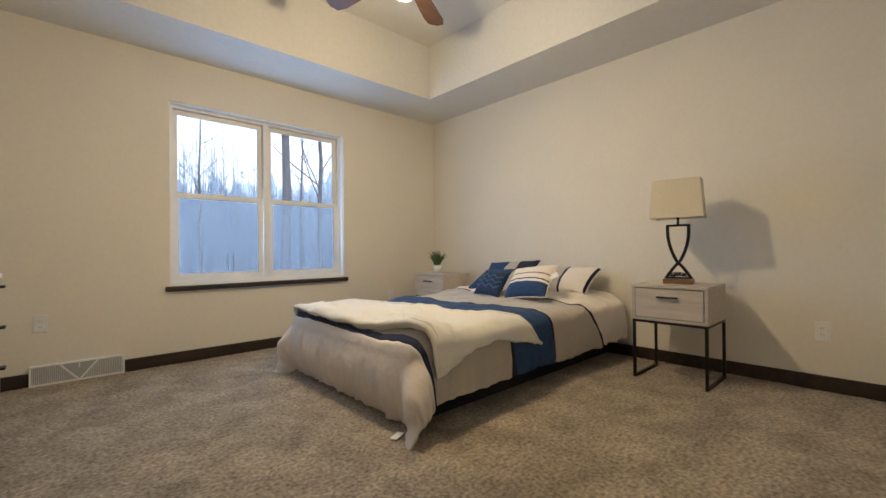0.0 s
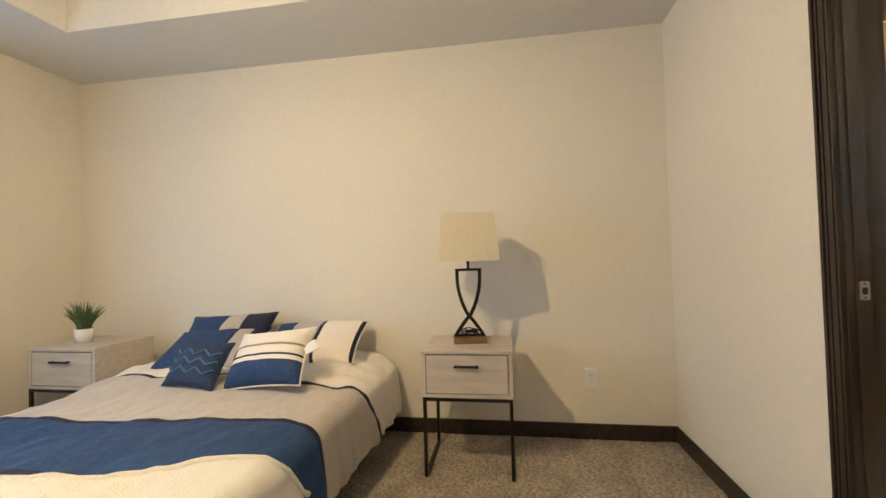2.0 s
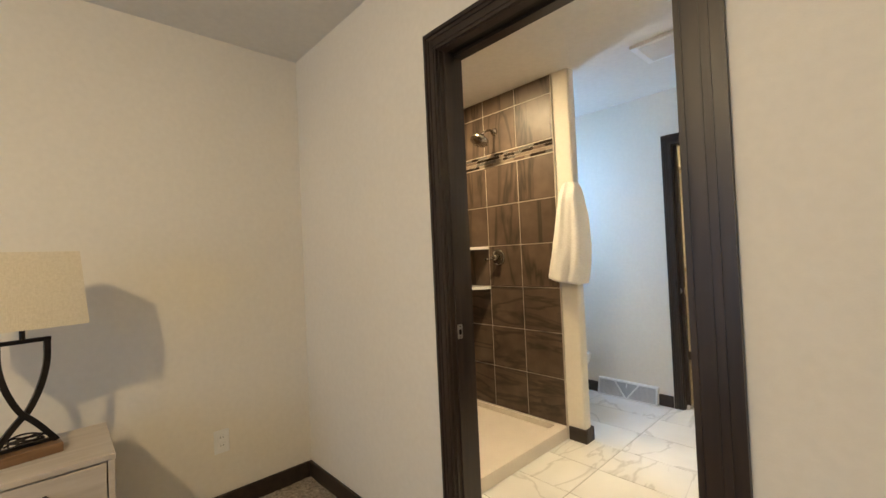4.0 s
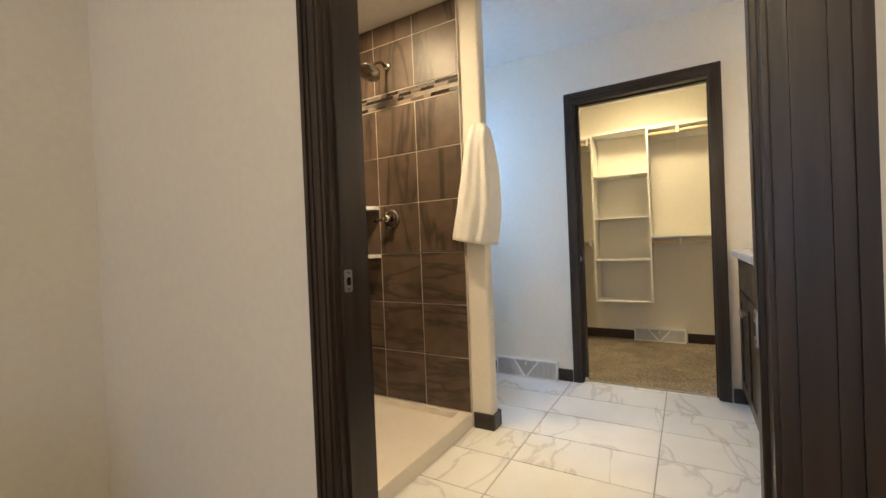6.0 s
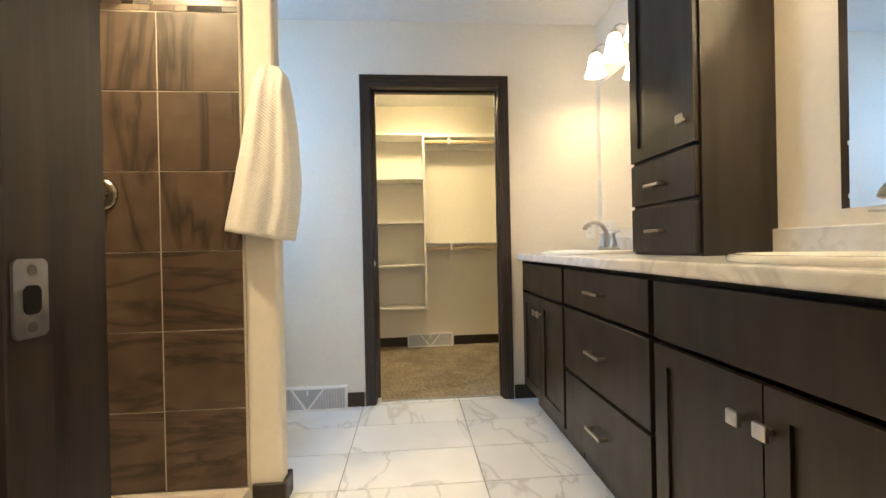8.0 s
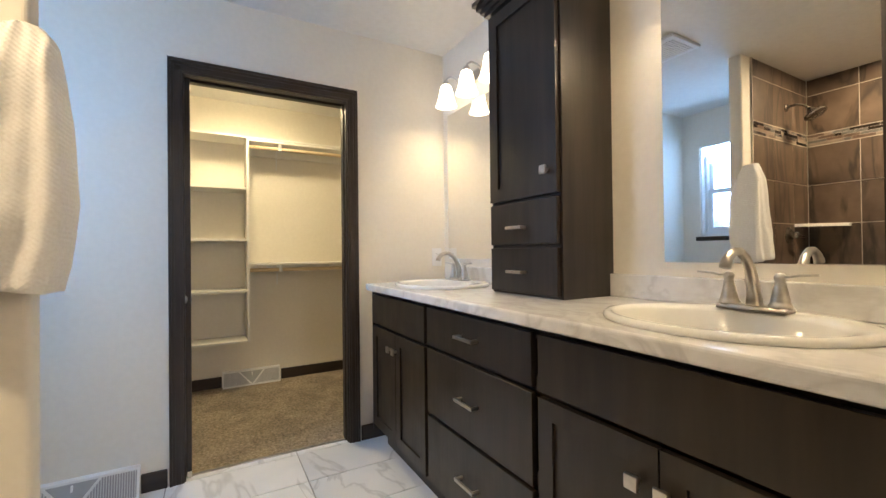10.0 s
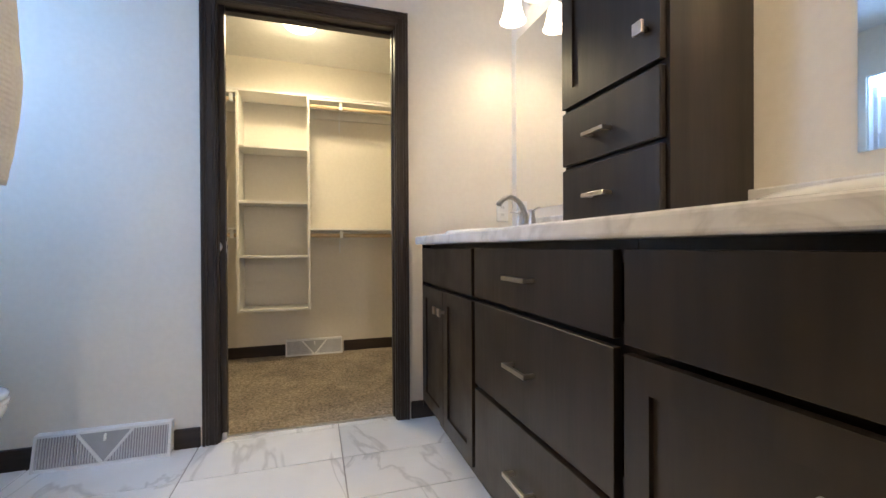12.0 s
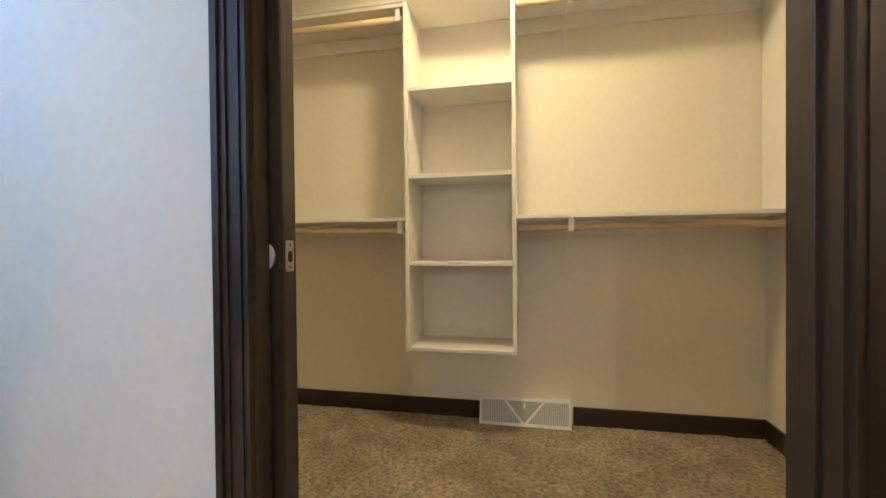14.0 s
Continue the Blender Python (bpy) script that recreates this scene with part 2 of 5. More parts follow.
def slab(axis, p0, p1, a0, a1, z0, z1, holes=()):
    """A wall or ceiling sheet between p0 and p1 across its axis, with holes (a0, a1, z0, z1) right through it."""
    us = sorted({a0, a1, *[h[0] for h in holes], *[h[1] for h in holes]})
    vs = sorted({z0, z1, *[h[2] for h in holes], *[h[3] for h in holes]})

    def solid(i, j):
        if not (0 <= i < len(us) - 1 and 0 <= j < len(vs) - 1):
            return False
        u, v = (us[i] + us[i + 1]) / 2, (vs[j] + vs[j + 1]) / 2
        return not any(h[0] < u < h[1] and h[2] < v < h[3] for h in holes)

    bm = bmesh.new()
    made = {}

    def vert(u, v, p):
        if (u, v, p) not in made:
            made[u, v, p] = bm.verts.new({"x": (p, u, v), "y": (u, p, v), "z": (u, v, p)}[axis])
        return made[u, v, p]

    for i in range(len(us) - 1):
        for j in range(len(vs) - 1):
            if not solid(i, j):
                continue
            q = ((us[i], vs[j]), (us[i + 1], vs[j]), (us[i + 1], vs[j + 1]), (us[i], vs[j + 1]))
            for p in (p0, p1):
                bm.faces.new([vert(*c, p) for c in q])
            for k, (di, dj) in enumerate(((0, -1), (1, 0), (0, 1), (-1, 0))):
                if not solid(i + di, j + dj):
                    c, d = q[k], q[(k + 1) % 4]
                    bm.faces.new((vert(*c, p0), vert(*d, p0), vert(*d, p1), vert(*c, p1)))
    return bm


# ---- the setting ----
H = 2.455      # ceilings
TOP = 3.0      # tray of the bedroom ceiling
XE, YN, XW = 3.495, 3.795, -0.62
structure("wall_north", slab("y", YN, YN + 0.15, XW - 0.12, XE + 0.14, -0.08, H + 0.03, [(0.705, 2.240, 0.615, 2.092)]), PAINT)
structure("wall_east", slab("x", XE, XE + 0.14, -4.35, YN, -0.08, H + 0.03, [(-2.48, -1.93, 1.25, 2.12)]), PAINT)
structure("wall_west", slab("x", XW - 0.12, XW, -1.72, YN, -0.08, H + 0.03), PAINT)
structure("wall_south", slab("y", -0.37, -0.255, 0.585, XE, -0.08, H + 0.03, [(1.426, 2.263, -1, 2.05)]), PAINT)
structure("wall_entry", slab("y", -1.72, -1.6, XW, 0.585, -0.08, H + 0.03), PAINT)
structure("wall_vanity", slab("x", 0.585, 0.722, -2.645, -0.37, -0.08, H + 0.03), PAINT)
structure("wall_closet", slab("y", -2.76, -2.645, 0.57, XE, -0.08, H + 0.03, [(1.372, 2.234, -1, 2.05)]), PAINT)
structure("wall_closet_side", slab("x", 0.57, 0.69, -4.22, -2.76, -0.08, H + 0.03), PAINT)
structure("wall_closet_back", slab("y", -4.35, -4.22, 0.57, XE, -0.08, H + 0.03), PAINT)
wing = slab("y", -1.738, -1.657, 2.50, XE, 0, H)
bmesh.ops.bevel(wing, geom=[e for e in wing.edges if all(v.co.x < 2.51 for v in e.verts) and abs(e.verts[0].co.z - e.verts[1].co.z) > 1], offset=0.014, segments=4, profile=0.5, affect="EDGES")
structure("wall_shower_wing", wing, PAINT)
tray = slab("z", H, H + 0.03, XW - 0.12, XE + 0.14, -0.37, YN + 0.15, [(0.1, 2.898, 0.37, 3.171)])
for wall in (slab("x", 0.07, 0.1, 0.34, 3.201, H + 0.03, TOP), slab("x", 2.898, 2.928, 0.34, 3.201, H + 0.03, TOP),
             slab("y", 0.34, 0.37, 0.1, 2.898, H + 0.03, TOP), slab("y", 3.171, 3.201, 0.1, 2.898, H + 0.03, TOP),
             slab("z", TOP, TOP + 0.03, 0.07, 2.928, 0.34, 3.201)):
    spare = bpy.data.meshes.new("spare")
    wall.to_mesh(spare)
    wall.free()
    tray.from_mesh(spare)
    bpy.data.meshes.remove(spare)
structure("ceiling_bedroom", tray, CEIL, "white textured tray ceiling with a deep raised middle")
structure("ceiling_bath", slab("z", H, H + 0.03, 0.57, XE + 0.14, -2.70, -0.37), CEIL)
structure("ceiling_closet", slab("z", H, H + 0.03, 0.57, XE + 0.14, -4.35, -2.70), CEIL)
structure("ceiling_entry", slab("z", H, H + 0.03, XW - 0.12, 0.57, -1.72, -0.37), CEIL)


def pile(name, x0, x1, y0, y1, step, label, skip=None):
    """A carpet: a close mesh whose tufts stand a few millimetres up and down."""
    nx, ny = int((x1 - x0) / step), int((y1 - y0) / step)
    xs, ys = np.linspace(x0, x1, nx + 1), np.linspace(y0, y1, ny + 1)
    gx, gy = np.meshgrid(xs, ys, indexing="ij")
    jit = np.random.RandomState(4)
    gz = jit.uniform(-0.0050, 0.0005, gx.shape) + 0.002 * np.sin(gx * 17 + 2 * np.sin(gy * 5)) * np.sin(gy * 13 + 1.7 * np.sin(gx * 7))
    gx = gx + jit.uniform(-0.35, 0.35, gx.shape) * step
    gy = gy + jit.uniform(-0.35, 0.35, gy.shape) * step
    idx = np.arange((nx + 1) * (ny + 1)).reshape(nx + 1, ny + 1)
    quads = np.stack([idx[:-1, :-1], idx[1:, :-1], idx[1:, 1:], idx[:-1, 1:]], -1)
    if skip:
        cx, cy = (xs[:-1] + xs[1:]) / 2, (ys[:-1] + ys[1:]) / 2
        keep = ~((cx[:, None] > skip[0]) & (cy[None, :] < skip[1]))
        quads = quads[keep]
    me = bpy.data.meshes.new(name)
    me.from_pydata(np.stack([gx, gy, gz], -1).reshape(-1, 3).tolist(), [], quads.reshape(-1, 4).tolist())
    me.materials.append(CARPET)
    me.shade_smooth()
    return tagged(new(name, me), label, kind="structure")


pile("floor_bedroom", XW, XE, -1.6, YN, 0.0125, "brown grey cut-pile carpet with vacuum marks", (0.59, -0.315))
pile("floor_closet", 0.69, XE, -4.22, -2.70, 0.0125, "brown grey cut-pile carpet in the closet")
structure("subfloor", slab("z", -0.10, -0.03, XW, XE, -4.22, YN), PAINT, "plain floor slab below the carpet")
BATH_FLOOR = structure("floor_bath", slab("z", -0.05, -0.003, 0.705, XE, -2.70, -0.31), GROUT, "white marble-look floor tiles with pale grout")


def trim_run(name, x0, x1, y0, y1):
    """A length of dark baseboard with an eased top edge."""
    return tagged(part(name, box(x0, x1, y0, y1, -0.012, 0.088, 0.004, 1), ESPH), "dark espresso wooden baseboard along the wall", kind="structure")


T = 0.014
trim_run("baseboard", XW, -0.09, YN - T, YN)
trim_run("baseboard", 0.417, XE, YN - T, YN)
trim_run("baseboard", XE - T, XE, -0.255 + T, YN - T)
trim_run("baseboard", 2.31, XE, -0.255, -0.255 + T)
trim_run("baseboard", 0.6, 1.332, -0.255, -0.255 + T)
trim_run("baseboard", XW, XW + T, -1.6, YN - T)
trim_run("baseboard", 2.29, 2.395, -2.645, -2.645 + T)
trim_run("baseboard", 2.885, XE, -2.645, -2.645 + T)
trim_run("baseboard", 0.73, 1.315, -2.645, -2.645 + T)
trim_run("baseboard", 2.50 - T, 2.50, -1.738, -1.657)
trim_run("baseboard", 2.50 - T, 2.612, -1.657, -1.657 + T)
trim_run("baseboard", 2.50 - T, XE, -1.738 - T, -1.738)
trim_run("baseboard", XE - T, XE, -2.645 + T, -1.738 - T)
trim_run("baseboard", 0.69, 1.555, -4.22, -4.22 + T)
trim_run("baseboard", 2.03, XE, -4.22, -4.22 + T)
trim_run("baseboard", 0.69, 0.69 + T, -4.22 + T, -2.76)
trim_run("baseboard", XE - T, XE, -4.22 + T, -2.76)


# ---- doorways: stepped casings, split jambs, pocket doors ----
def casing(x0, x1, y, out, z0=0.0):
    """An upright casing with stepped mouldings; the inner edge is at x1; out: the way it stands off the wall."""
    s = 1 if x1 > x0 else -1
    w = abs(x1 - x0)
    bm = bmesh.new()
    for a, b, t in ((0.0, 0.20, 0.019), (0.20, 0.30, 0.013), (0.30, 0.42, 0.016), (0.42, 0.50, 0.012), (0.50, 0.80, 0.014), (0.80, 0.88, 0.010), (0.88, 1.0, 0.013)):
        xa, xb = sorted((x0 + s * a * w, x0 + s * b * w))
        ya, yb = sorted((y, y + out * t))
        bm_box(bm, xa, xb, ya, yb, z0, 2.105 - a * w)
    return bm


def head_casing(xl, xr, y, out, w):
    bm = bmesh.new()
    for a, b, t in ((0.0, 0.20, 0.019), (0.20, 0.30, 0.013), (0.30, 0.42, 0.016), (0.42, 0.50, 0.012), (0.50, 0.80, 0.014), (0.80, 0.88, 0.010), (0.88, 1.0, 0.013)):
        ya, yb = sorted((y, y + out * t))
        bm_box(bm, xl + a * w, xr - a * w, ya, yb, 2.105 - b * w, 2.105 - a * w)
    return bm


def doorway(name, xl, xr, y0, y1, label, pocket, stop=0.0, wide=0.0):
    """Opening between jamb faces xl < xr through the wall y0 to y1. pocket: 'l' or 'r', the side into which the leaf slides."""
    d = tagged(new(name), label, "door frame", kind="structure")
    w = 0.073
    for y, out in ((y0, -1), (y1, 1)):
        more = wide if out > 0 else 0.0
        part("casing", casing(xl - w - more + 0.006, xl - 0.006, y, out), ESP, d)
        part("casing", casing(xr + w - 0.006, xr + 0.006, y, out), ESP, d)
        part("head_casing", head_casing(xl - w - more + 0.006, xr + w - 0.006, y, out, w), ESPH, d)
    mid = (y0 + y1) / 2
    for side, x, s in (("l", xl, -1), ("r", xr, 1)):
        if side == pocket:
            part("split_jamb", box(x, x + s * 0.02, y0, mid - 0.022, 0, 2.05), ESP, d)
            part("split_jamb", box(x, x + s * 0.02, mid + 0.022, y1, 0, 2.05), ESP, d)
        else:
            part("jamb", box(x, x + s * 0.02, y0, y1, 0, 2.05), ESP, d)
            part("jamb_stop", box(x, x - s * 0.008, mid + stop - 0.018, mid + stop + 0.018, 0, 2.03, 0.001, 1), ESP, d)
    part("head_jamb", box(xl, xr, y0, mid - 0.022, 2.03, 2.05), ESPH, d)
    part("head_jamb", box(xl, xr, mid + 0.022, y1, 2.03, 2.05), ESPH, d)
    part("track", box(xl, xr, mid - 0.022, mid + 0.022, 2.042, 2.05), BLACKM, d)
    return d


D1 = doorway("door_1", 1.445, 2.243, -0.37, -0.255, "dark espresso cased opening of the bathroom pocket door", "l", 0.020, 0.036)
D2 = doorway("door_2", 1.392, 2.214, -2.76, -2.645, "dark espresso cased opening of the closet pocket door", "r")


def rounded_plate(x0, x1, cy, cz, hy, hz, r):
    """A thin plate across x with rounded corners."""
    bm = bmesh.new()
    rim = []
    for k in range(20):
        a = 2 * math.pi * (k + 0.5) / 20
        c, s = math.cos(a), math.sin(a)
        rim.append((cy + math.copysign(hy - r, c) + r * c, cz + math.copysign(hz - r, s) + r * s))
    a, b = [bm.verts.new((x0, *p)) for p in rim], [bm.verts.new((x1, *p)) for p in rim]
    bm.faces.new(a), bm.faces.new(b[::-1])
    for k in range(20):
        bm.faces.new((a[k], a[(k + 1) % 20], b[(k + 1) % 20], b[k]))
    return bm


def pocket_leaf(name, edge, into, y, label):
    """A flush leaf mostly inside its pocket; edge: the x of its free edge; into: the way it slides in."""
    d = tagged(new(name), label, "door", kind="structure")
    d.location = (edge, y, 0)
    part("leaf", box(0, into * 0.090, -0.0175, 0.0175, 0.012, 2.035, 0.002, 1), ESP, d)
    plate = part("latch_plate", rounded_plate(-into * 0.0022, into * 0.001, 0.0, 0.902, 0.0118, 0.0275, 0.005), NICKEL, d, "brushed nickel latch plate")
    part("edge_pull", rounded_plate(-into * 0.0030, -into * 0.0023, 0.0, 0.901, 0.0062, 0.0100, 0.005), BLACKM, plate)
    for dz in (-0.0195, 0.0195):
        part("screw", rounded_plate(-into * 0.0028, -into * 0.0023, 0.0, 0.902 + dz, 0.0032, 0.0032, 0.0031), GREYM, plate)
    part("guide", box(0, into * 0.02, -0.03, 0.03, 0.0, 0.03, 0.003, 1), WHITE, d, "white plastic floor guide")
    return d


L1 = pocket_leaf("door_3", 1.453, -1, -0.3125, "dark espresso pocket door slid open into the wall")
L2 = pocket_leaf("door_4", 2.190, 1, -2.7025, "dark espresso closet pocket door slid open into the wall")
for yy in (-0.0178, 0.0178):
    cup = lathe([(0.0, 0.0), (0.024, 0.0), (0.027, 0.002), (0.022, 0.004), (0.0, 0.003)], 20)
    for v in cup.verts:
        x, y, z = v.co
        v.co = (x + 0.04, yy + (z if yy > 0 else -z), y + 0.902)
    part("flush_pull", cup, NICKEL, L2, "round nickel flush pull", True)
strike = part("strike_plate", rounded_plate(2.2325, 2.2345, -0.291, 0.9675, 0.0130, 0.0270, 0.005), NICKEL, D1, "brushed nickel strike plate")
part("strike_hole", rounded_plate(2.2316, 2.2324, -0.291, 0.9665, 0.0066, 0.0100, 0.005), BLACKM, strike)
for dz in (-0.0195, 0.0195):
    part("screw", rounded_plate(2.2319, 2.2324, -0.291, 0.9675 + dz, 0.0034, 0.0034, 0.0033), GREYM, strike)
part("threshold", box(1.446, 2.243, -0.33, -0.285, 0.0, 0.006, 0.002, 1), ESPH, D1)
part("threshold", box(1.392, 2.214, -2.71, -2.69, 0.0, 0.008, 0.002, 1), NICKEL, D2, "thin metal carpet edge strip")


# ---- bathroom ----
def shaker(y0, y1, z0, z1, x, parent, rail=0.055, t=0.019, back=0.0245):
    """A framed door leaf with a sunk panel as its part; its face looks along +x at x + t."""
    d = part("door", slab("x", x, x + t, y0, y1, z0, z1, [(y0 + rail, y1 - rail, z0 + rail, z1 - rail)]), CAB, parent)
    part("panel", box(x - back, x + t - 0.009, y0 + rail, y1 - rail, z0 + rail, z1 - rail), CAB, d)
    return d


def knob(x, y, z, parent):
    bm = box(x + 0.018, x + 0.028, y - 0.016, y + 0.016, z - 0.016, z + 0.016, 0.002)
    bm_box(bm, x, x + 0.019, y - 0.006, y + 0.006, z - 0.006, z + 0.006)
    return part("knob", bm, NICKEL, parent, "square brushed nickel knob")


def pull(x, y, z, parent, half=0.062):
    bm = box(x + 0.024, x + 0.033, y - half, y + half, z - 0.006, z + 0.006, 0.0015)
    for s in (-1, 1):
        bm_box(bm, x, x + 0.025, y + s * (half - 0.008) - 0.005, y + s * (half - 0.008) + 0.005, z - 0.005, z + 0.005)
    return part("handle", bm, NICKEL, parent, "slim brushed nickel bar handle")


def front(f, y0, y1, z0, z1):
    """A slab front with eased edges and the smaller box behind it."""
    bm = box(f + 0.003, f + 0.022, y0, y1, z0, z1, 0.0013, 1)
    bm_box(bm, f - 0.0215, f + 0.0035, y0 + 0.02, y1 - 0.02, z0 + 0.025, z1 - 0.025)
    return bm


def vanity_unit(name, y0, y1, label, drawers):
    u = thing(name, (0.722, y0, 0), label, "cabinet", "bathroom vanity cabinets")
    w, d = y1 - y0, 0.543
    body = box(0, d - 0.026, 0, w, 0.105, 0.908)
    if y0 < -2.5:   # the end of the run is closed by a side panel
        bm_box(body, d - 0.0255, d + 0.016, 0.0, 0.0105, 0.105, 0.908)
    part("body", body, CAB, u)
    part("toe_kick", box(0, d - 0.07, 0.004, w - 0.004, 0, 0.105), CAB, u)
    a, b, f = 0.012, w - 0.012, d - 0.004
    if drawers:
        for z0, z1 in ((0.730, 0.890), (0.440, 0.714), (0.142, 0.424)):
            dr = part("drawer", front(f, a, b, z0, z1), CAB, u)
            pull(f + 0.022, w / 2, (z0 + z1) / 2 + 0.002, dr)
    else:
        part("false_front", front(f, a, b, 0.726, 0.890), CAB, u)
        m = (a + b) / 2
        for p, q, k in ((a, m - 0.002, m - 0.034), (m + 0.002, b, m + 0.034)):
            dr = shaker(p, q, 0.142, 0.710, f + 0.003, u)
            knob(f + 0.022, k - 0.016, 0.625, dr)
    return u


vanity_unit("vanity_sink_base", -2.522, -1.835, "dark stained shaker sink cabinet with square knobs beside the closet door", False)
vanity_unit("vanity_drawer_stack", -1.832, -1.138, "dark stained three-drawer vanity cabinet with bar handles", True)
vanity_unit("vanity_sink_base", -1.135, -0.380, "dark stained shaker sink cabinet with square knobs beside the bathroom door", False)

SINKS = ((1.015, -2.165), (1.015, -0.765))


def oval_body(profile, cx, cy, ax, ay, steps=48):
    bm = lathe(profile, steps)
    for v in bm.verts:
        v.co = (cx + v.co.x * ax, cy + v.co.y * ay, v.co.z)
    return bm


def countertop():
    bm = bmesh.new()
    x0, x1, y0, y1, z0, z1 = 0.723, 1.312, -2.54, -0.372, 0.909, 0.949
    ox, oy, steps = 0.205, 0.250, 48
    cuts = [y0, (SINKS[0][1] + SINKS[1][1]) / 2, y1]
    for (cx, cy), ya, yb in zip(SINKS, cuts, cuts[1:]):
        corner = [math.atan2(y - cy, x - cx) for x in (x0, x1) for y in (ya, yb)]
        angles = sorted([2 * math.pi * i / steps - math.pi for i in range(steps)] + corner)
        rings = []
        for z in (z1, z0):
            inner, outer = [], []
            for a in angles:
                c, s = math.cos(a), math.sin(a)
                inner.append(bm.verts.new((cx + ox * c, cy + oy * s, z)))
                k = min(((x1 if c > 0 else x0) - cx) / c if abs(c) > 1e-9 else 9e9, ((yb if s > 0 else ya) - cy) / s if abs(s) > 1e-9 else 9e9)
                outer.append(bm.verts.new((cx + k * c, cy + k * s, z)))
            rings.append((inner, outer))
        n = len(angles)
        for i in range(n):
            j = (i + 1) % n
            for inner, outer in rings:
                bm.faces.new((inner[i], outer[i], outer[j], inner[j]))
            bm.faces.new((rings[0][0][i], rings[0][0][j], rings[1][0][j], rings[1][0][i]))
            p = (rings[0][1][i].co + rings[0][1][j].co) / 2
            if abs(p.y - cuts[1]) > 1e-6:
                bm.faces.new((rings[0][1][i], rings[0][1][j], rings[1][1][j], rings[1][1][i]))
    bmesh.ops.remove_doubles(bm, verts=bm.verts[:], dist=1e-6)
    bmesh.ops.recalc_face_normals(bm, faces=bm.faces[:])
    nose = [e for e in bm.edges if all(v.co.x > x1 - 1e-5 for v in e.verts) and abs(e.verts[0].co.z - e.verts[1].co.z) < 1e-6]
    bmesh.ops.bevel(bm, geom=nose, offset=0.009, segments=3, profile=0.5, affect="EDGES")
    return bm


ct = thing("vanity_countertop", (0, 0, 0), "white marble-look countertop with a low backsplash on the vanity", "countertop")
part("top", countertop(), COUNTER, ct)
part("backsplash", box(0.723, 0.743, -2.525, -0.372, 0.950, 1.037, 0.004), COUNTER, ct)


def sink(cx, cy):
    s = thing("sink", (cx, cy, 0.949), "white oval drop-in ceramic sink set in the countertop", "sink", "bathroom sinks")
    steps = 48
    bm = bmesh.new()
    loops = []
    for r, z, shift, k in ((1.09, 0.001, 0, 1.0), (1.095, 0.008, 0, 1.0), (1.07, 0.016, 0, 1.0), (1.02, 0.018, 0, 1.0), (1.04, 0.016, 0.04, 0.80), (1.0, 0.006, 0.04, 0.80),
                           (0.93, -0.04, 0.04, 0.80), (0.72, -0.11, 0.04, 0.82), (0.35, -0.135, 0.035, 0.85), (0.05, -0.138, 0.03, 0.9)):
        loops.append([bm.verts.new((shift + 0.222 * k * r * math.cos(2 * math.pi * i / steps), 0.262 * (k + 1) / 2 * r * math.sin(2 * math.pi * i / steps), z)) for i in range(steps)])
    for a, b in zip(loops, loops[1:]):
        for i in range(steps):
            bm.faces.new((a[i], a[(i + 1) % steps], b[(i + 1) % steps], b[i]))
    bm.faces.new(loops[-1])
    part("basin", bm, CERAMIC, s, "", True)
    part("drain", lathe([(0.0, -0.134), (0.02, -0.133), (0.022, -0.136)], 20, (0.03, 0)), NICKEL, s, "nickel drain ring", True)


def faucet(cx, cy):
    f = thing("faucet", (cx, cy, 0.966), "brushed nickel two-handle faucet behind the sink", "faucet", "bathroom faucets")
    base = box(-0.027, 0.027, -0.082, 0.082, 0, 0.014, 0.006, 3)
    part("base_plate", base, NICKEL, f, "", True)
    pts = [(-0.004, 0, 0.01), (-0.003, 0, 0.04), (0.004, 0, 0.078), (0.018, 0, 0.112), (0.040, 0, 0.139), (0.066, 0, 0.154), (0.092, 0, 0.155), (0.116, 0, 0.144), (0.132, 0, 0.126), (0.136, 0, 0.116)]
    part("spout", tube(pts, [0.020, 0.017, 0.0145, 0.0128, 0.0115, 0.0110, 0.0110, 0.0118, 0.0135, 0.0138], 14), NICKEL, f, "", True)
    for s in (-1, 1):
        st = part("handle_post", lathe([(0.026, 0.010), (0.0255, 0.020), (0.021, 0.024), (0.0205, 0.030), (0.014, 0.064), (0.0105, 0.080), (0.0130, 0.086), (0.0130, 0.092), (0.008, 0.099), (0.0, 0.101)], 20, (0, s * 0.058)), NICKEL, f, "", True)
        part("lever", bar([(0, s * 0.056, 0.092), (0.001, s * 0.078, 0.091), (0.003, s * 0.100, 0.096), (0.006, s * 0.136, 0.098)], 0.011, 0.0055, (1, 0, 0)), NICKEL, st, "", True)


for cx, cy in SINKS:
    sink(cx, cy)
    faucet(0.862, cy - (0.07 if cy < -1.5 else 0.0))

tagged(part("mirror", box(0.7225, 0.7255, -1.092, -0.40, 1.085, 2.03), MIRROR), "frameless wall mirror over the basin by the bathroom door", "mirror", "bathroom mirrors")
tagged(part("mirror", box(0.7225, 0.7255, -2.585, -1.75, 1.085, 2.03), MIRROR), "frameless wall mirror over the basin by the closet", "mirror", "bathroom mirrors")

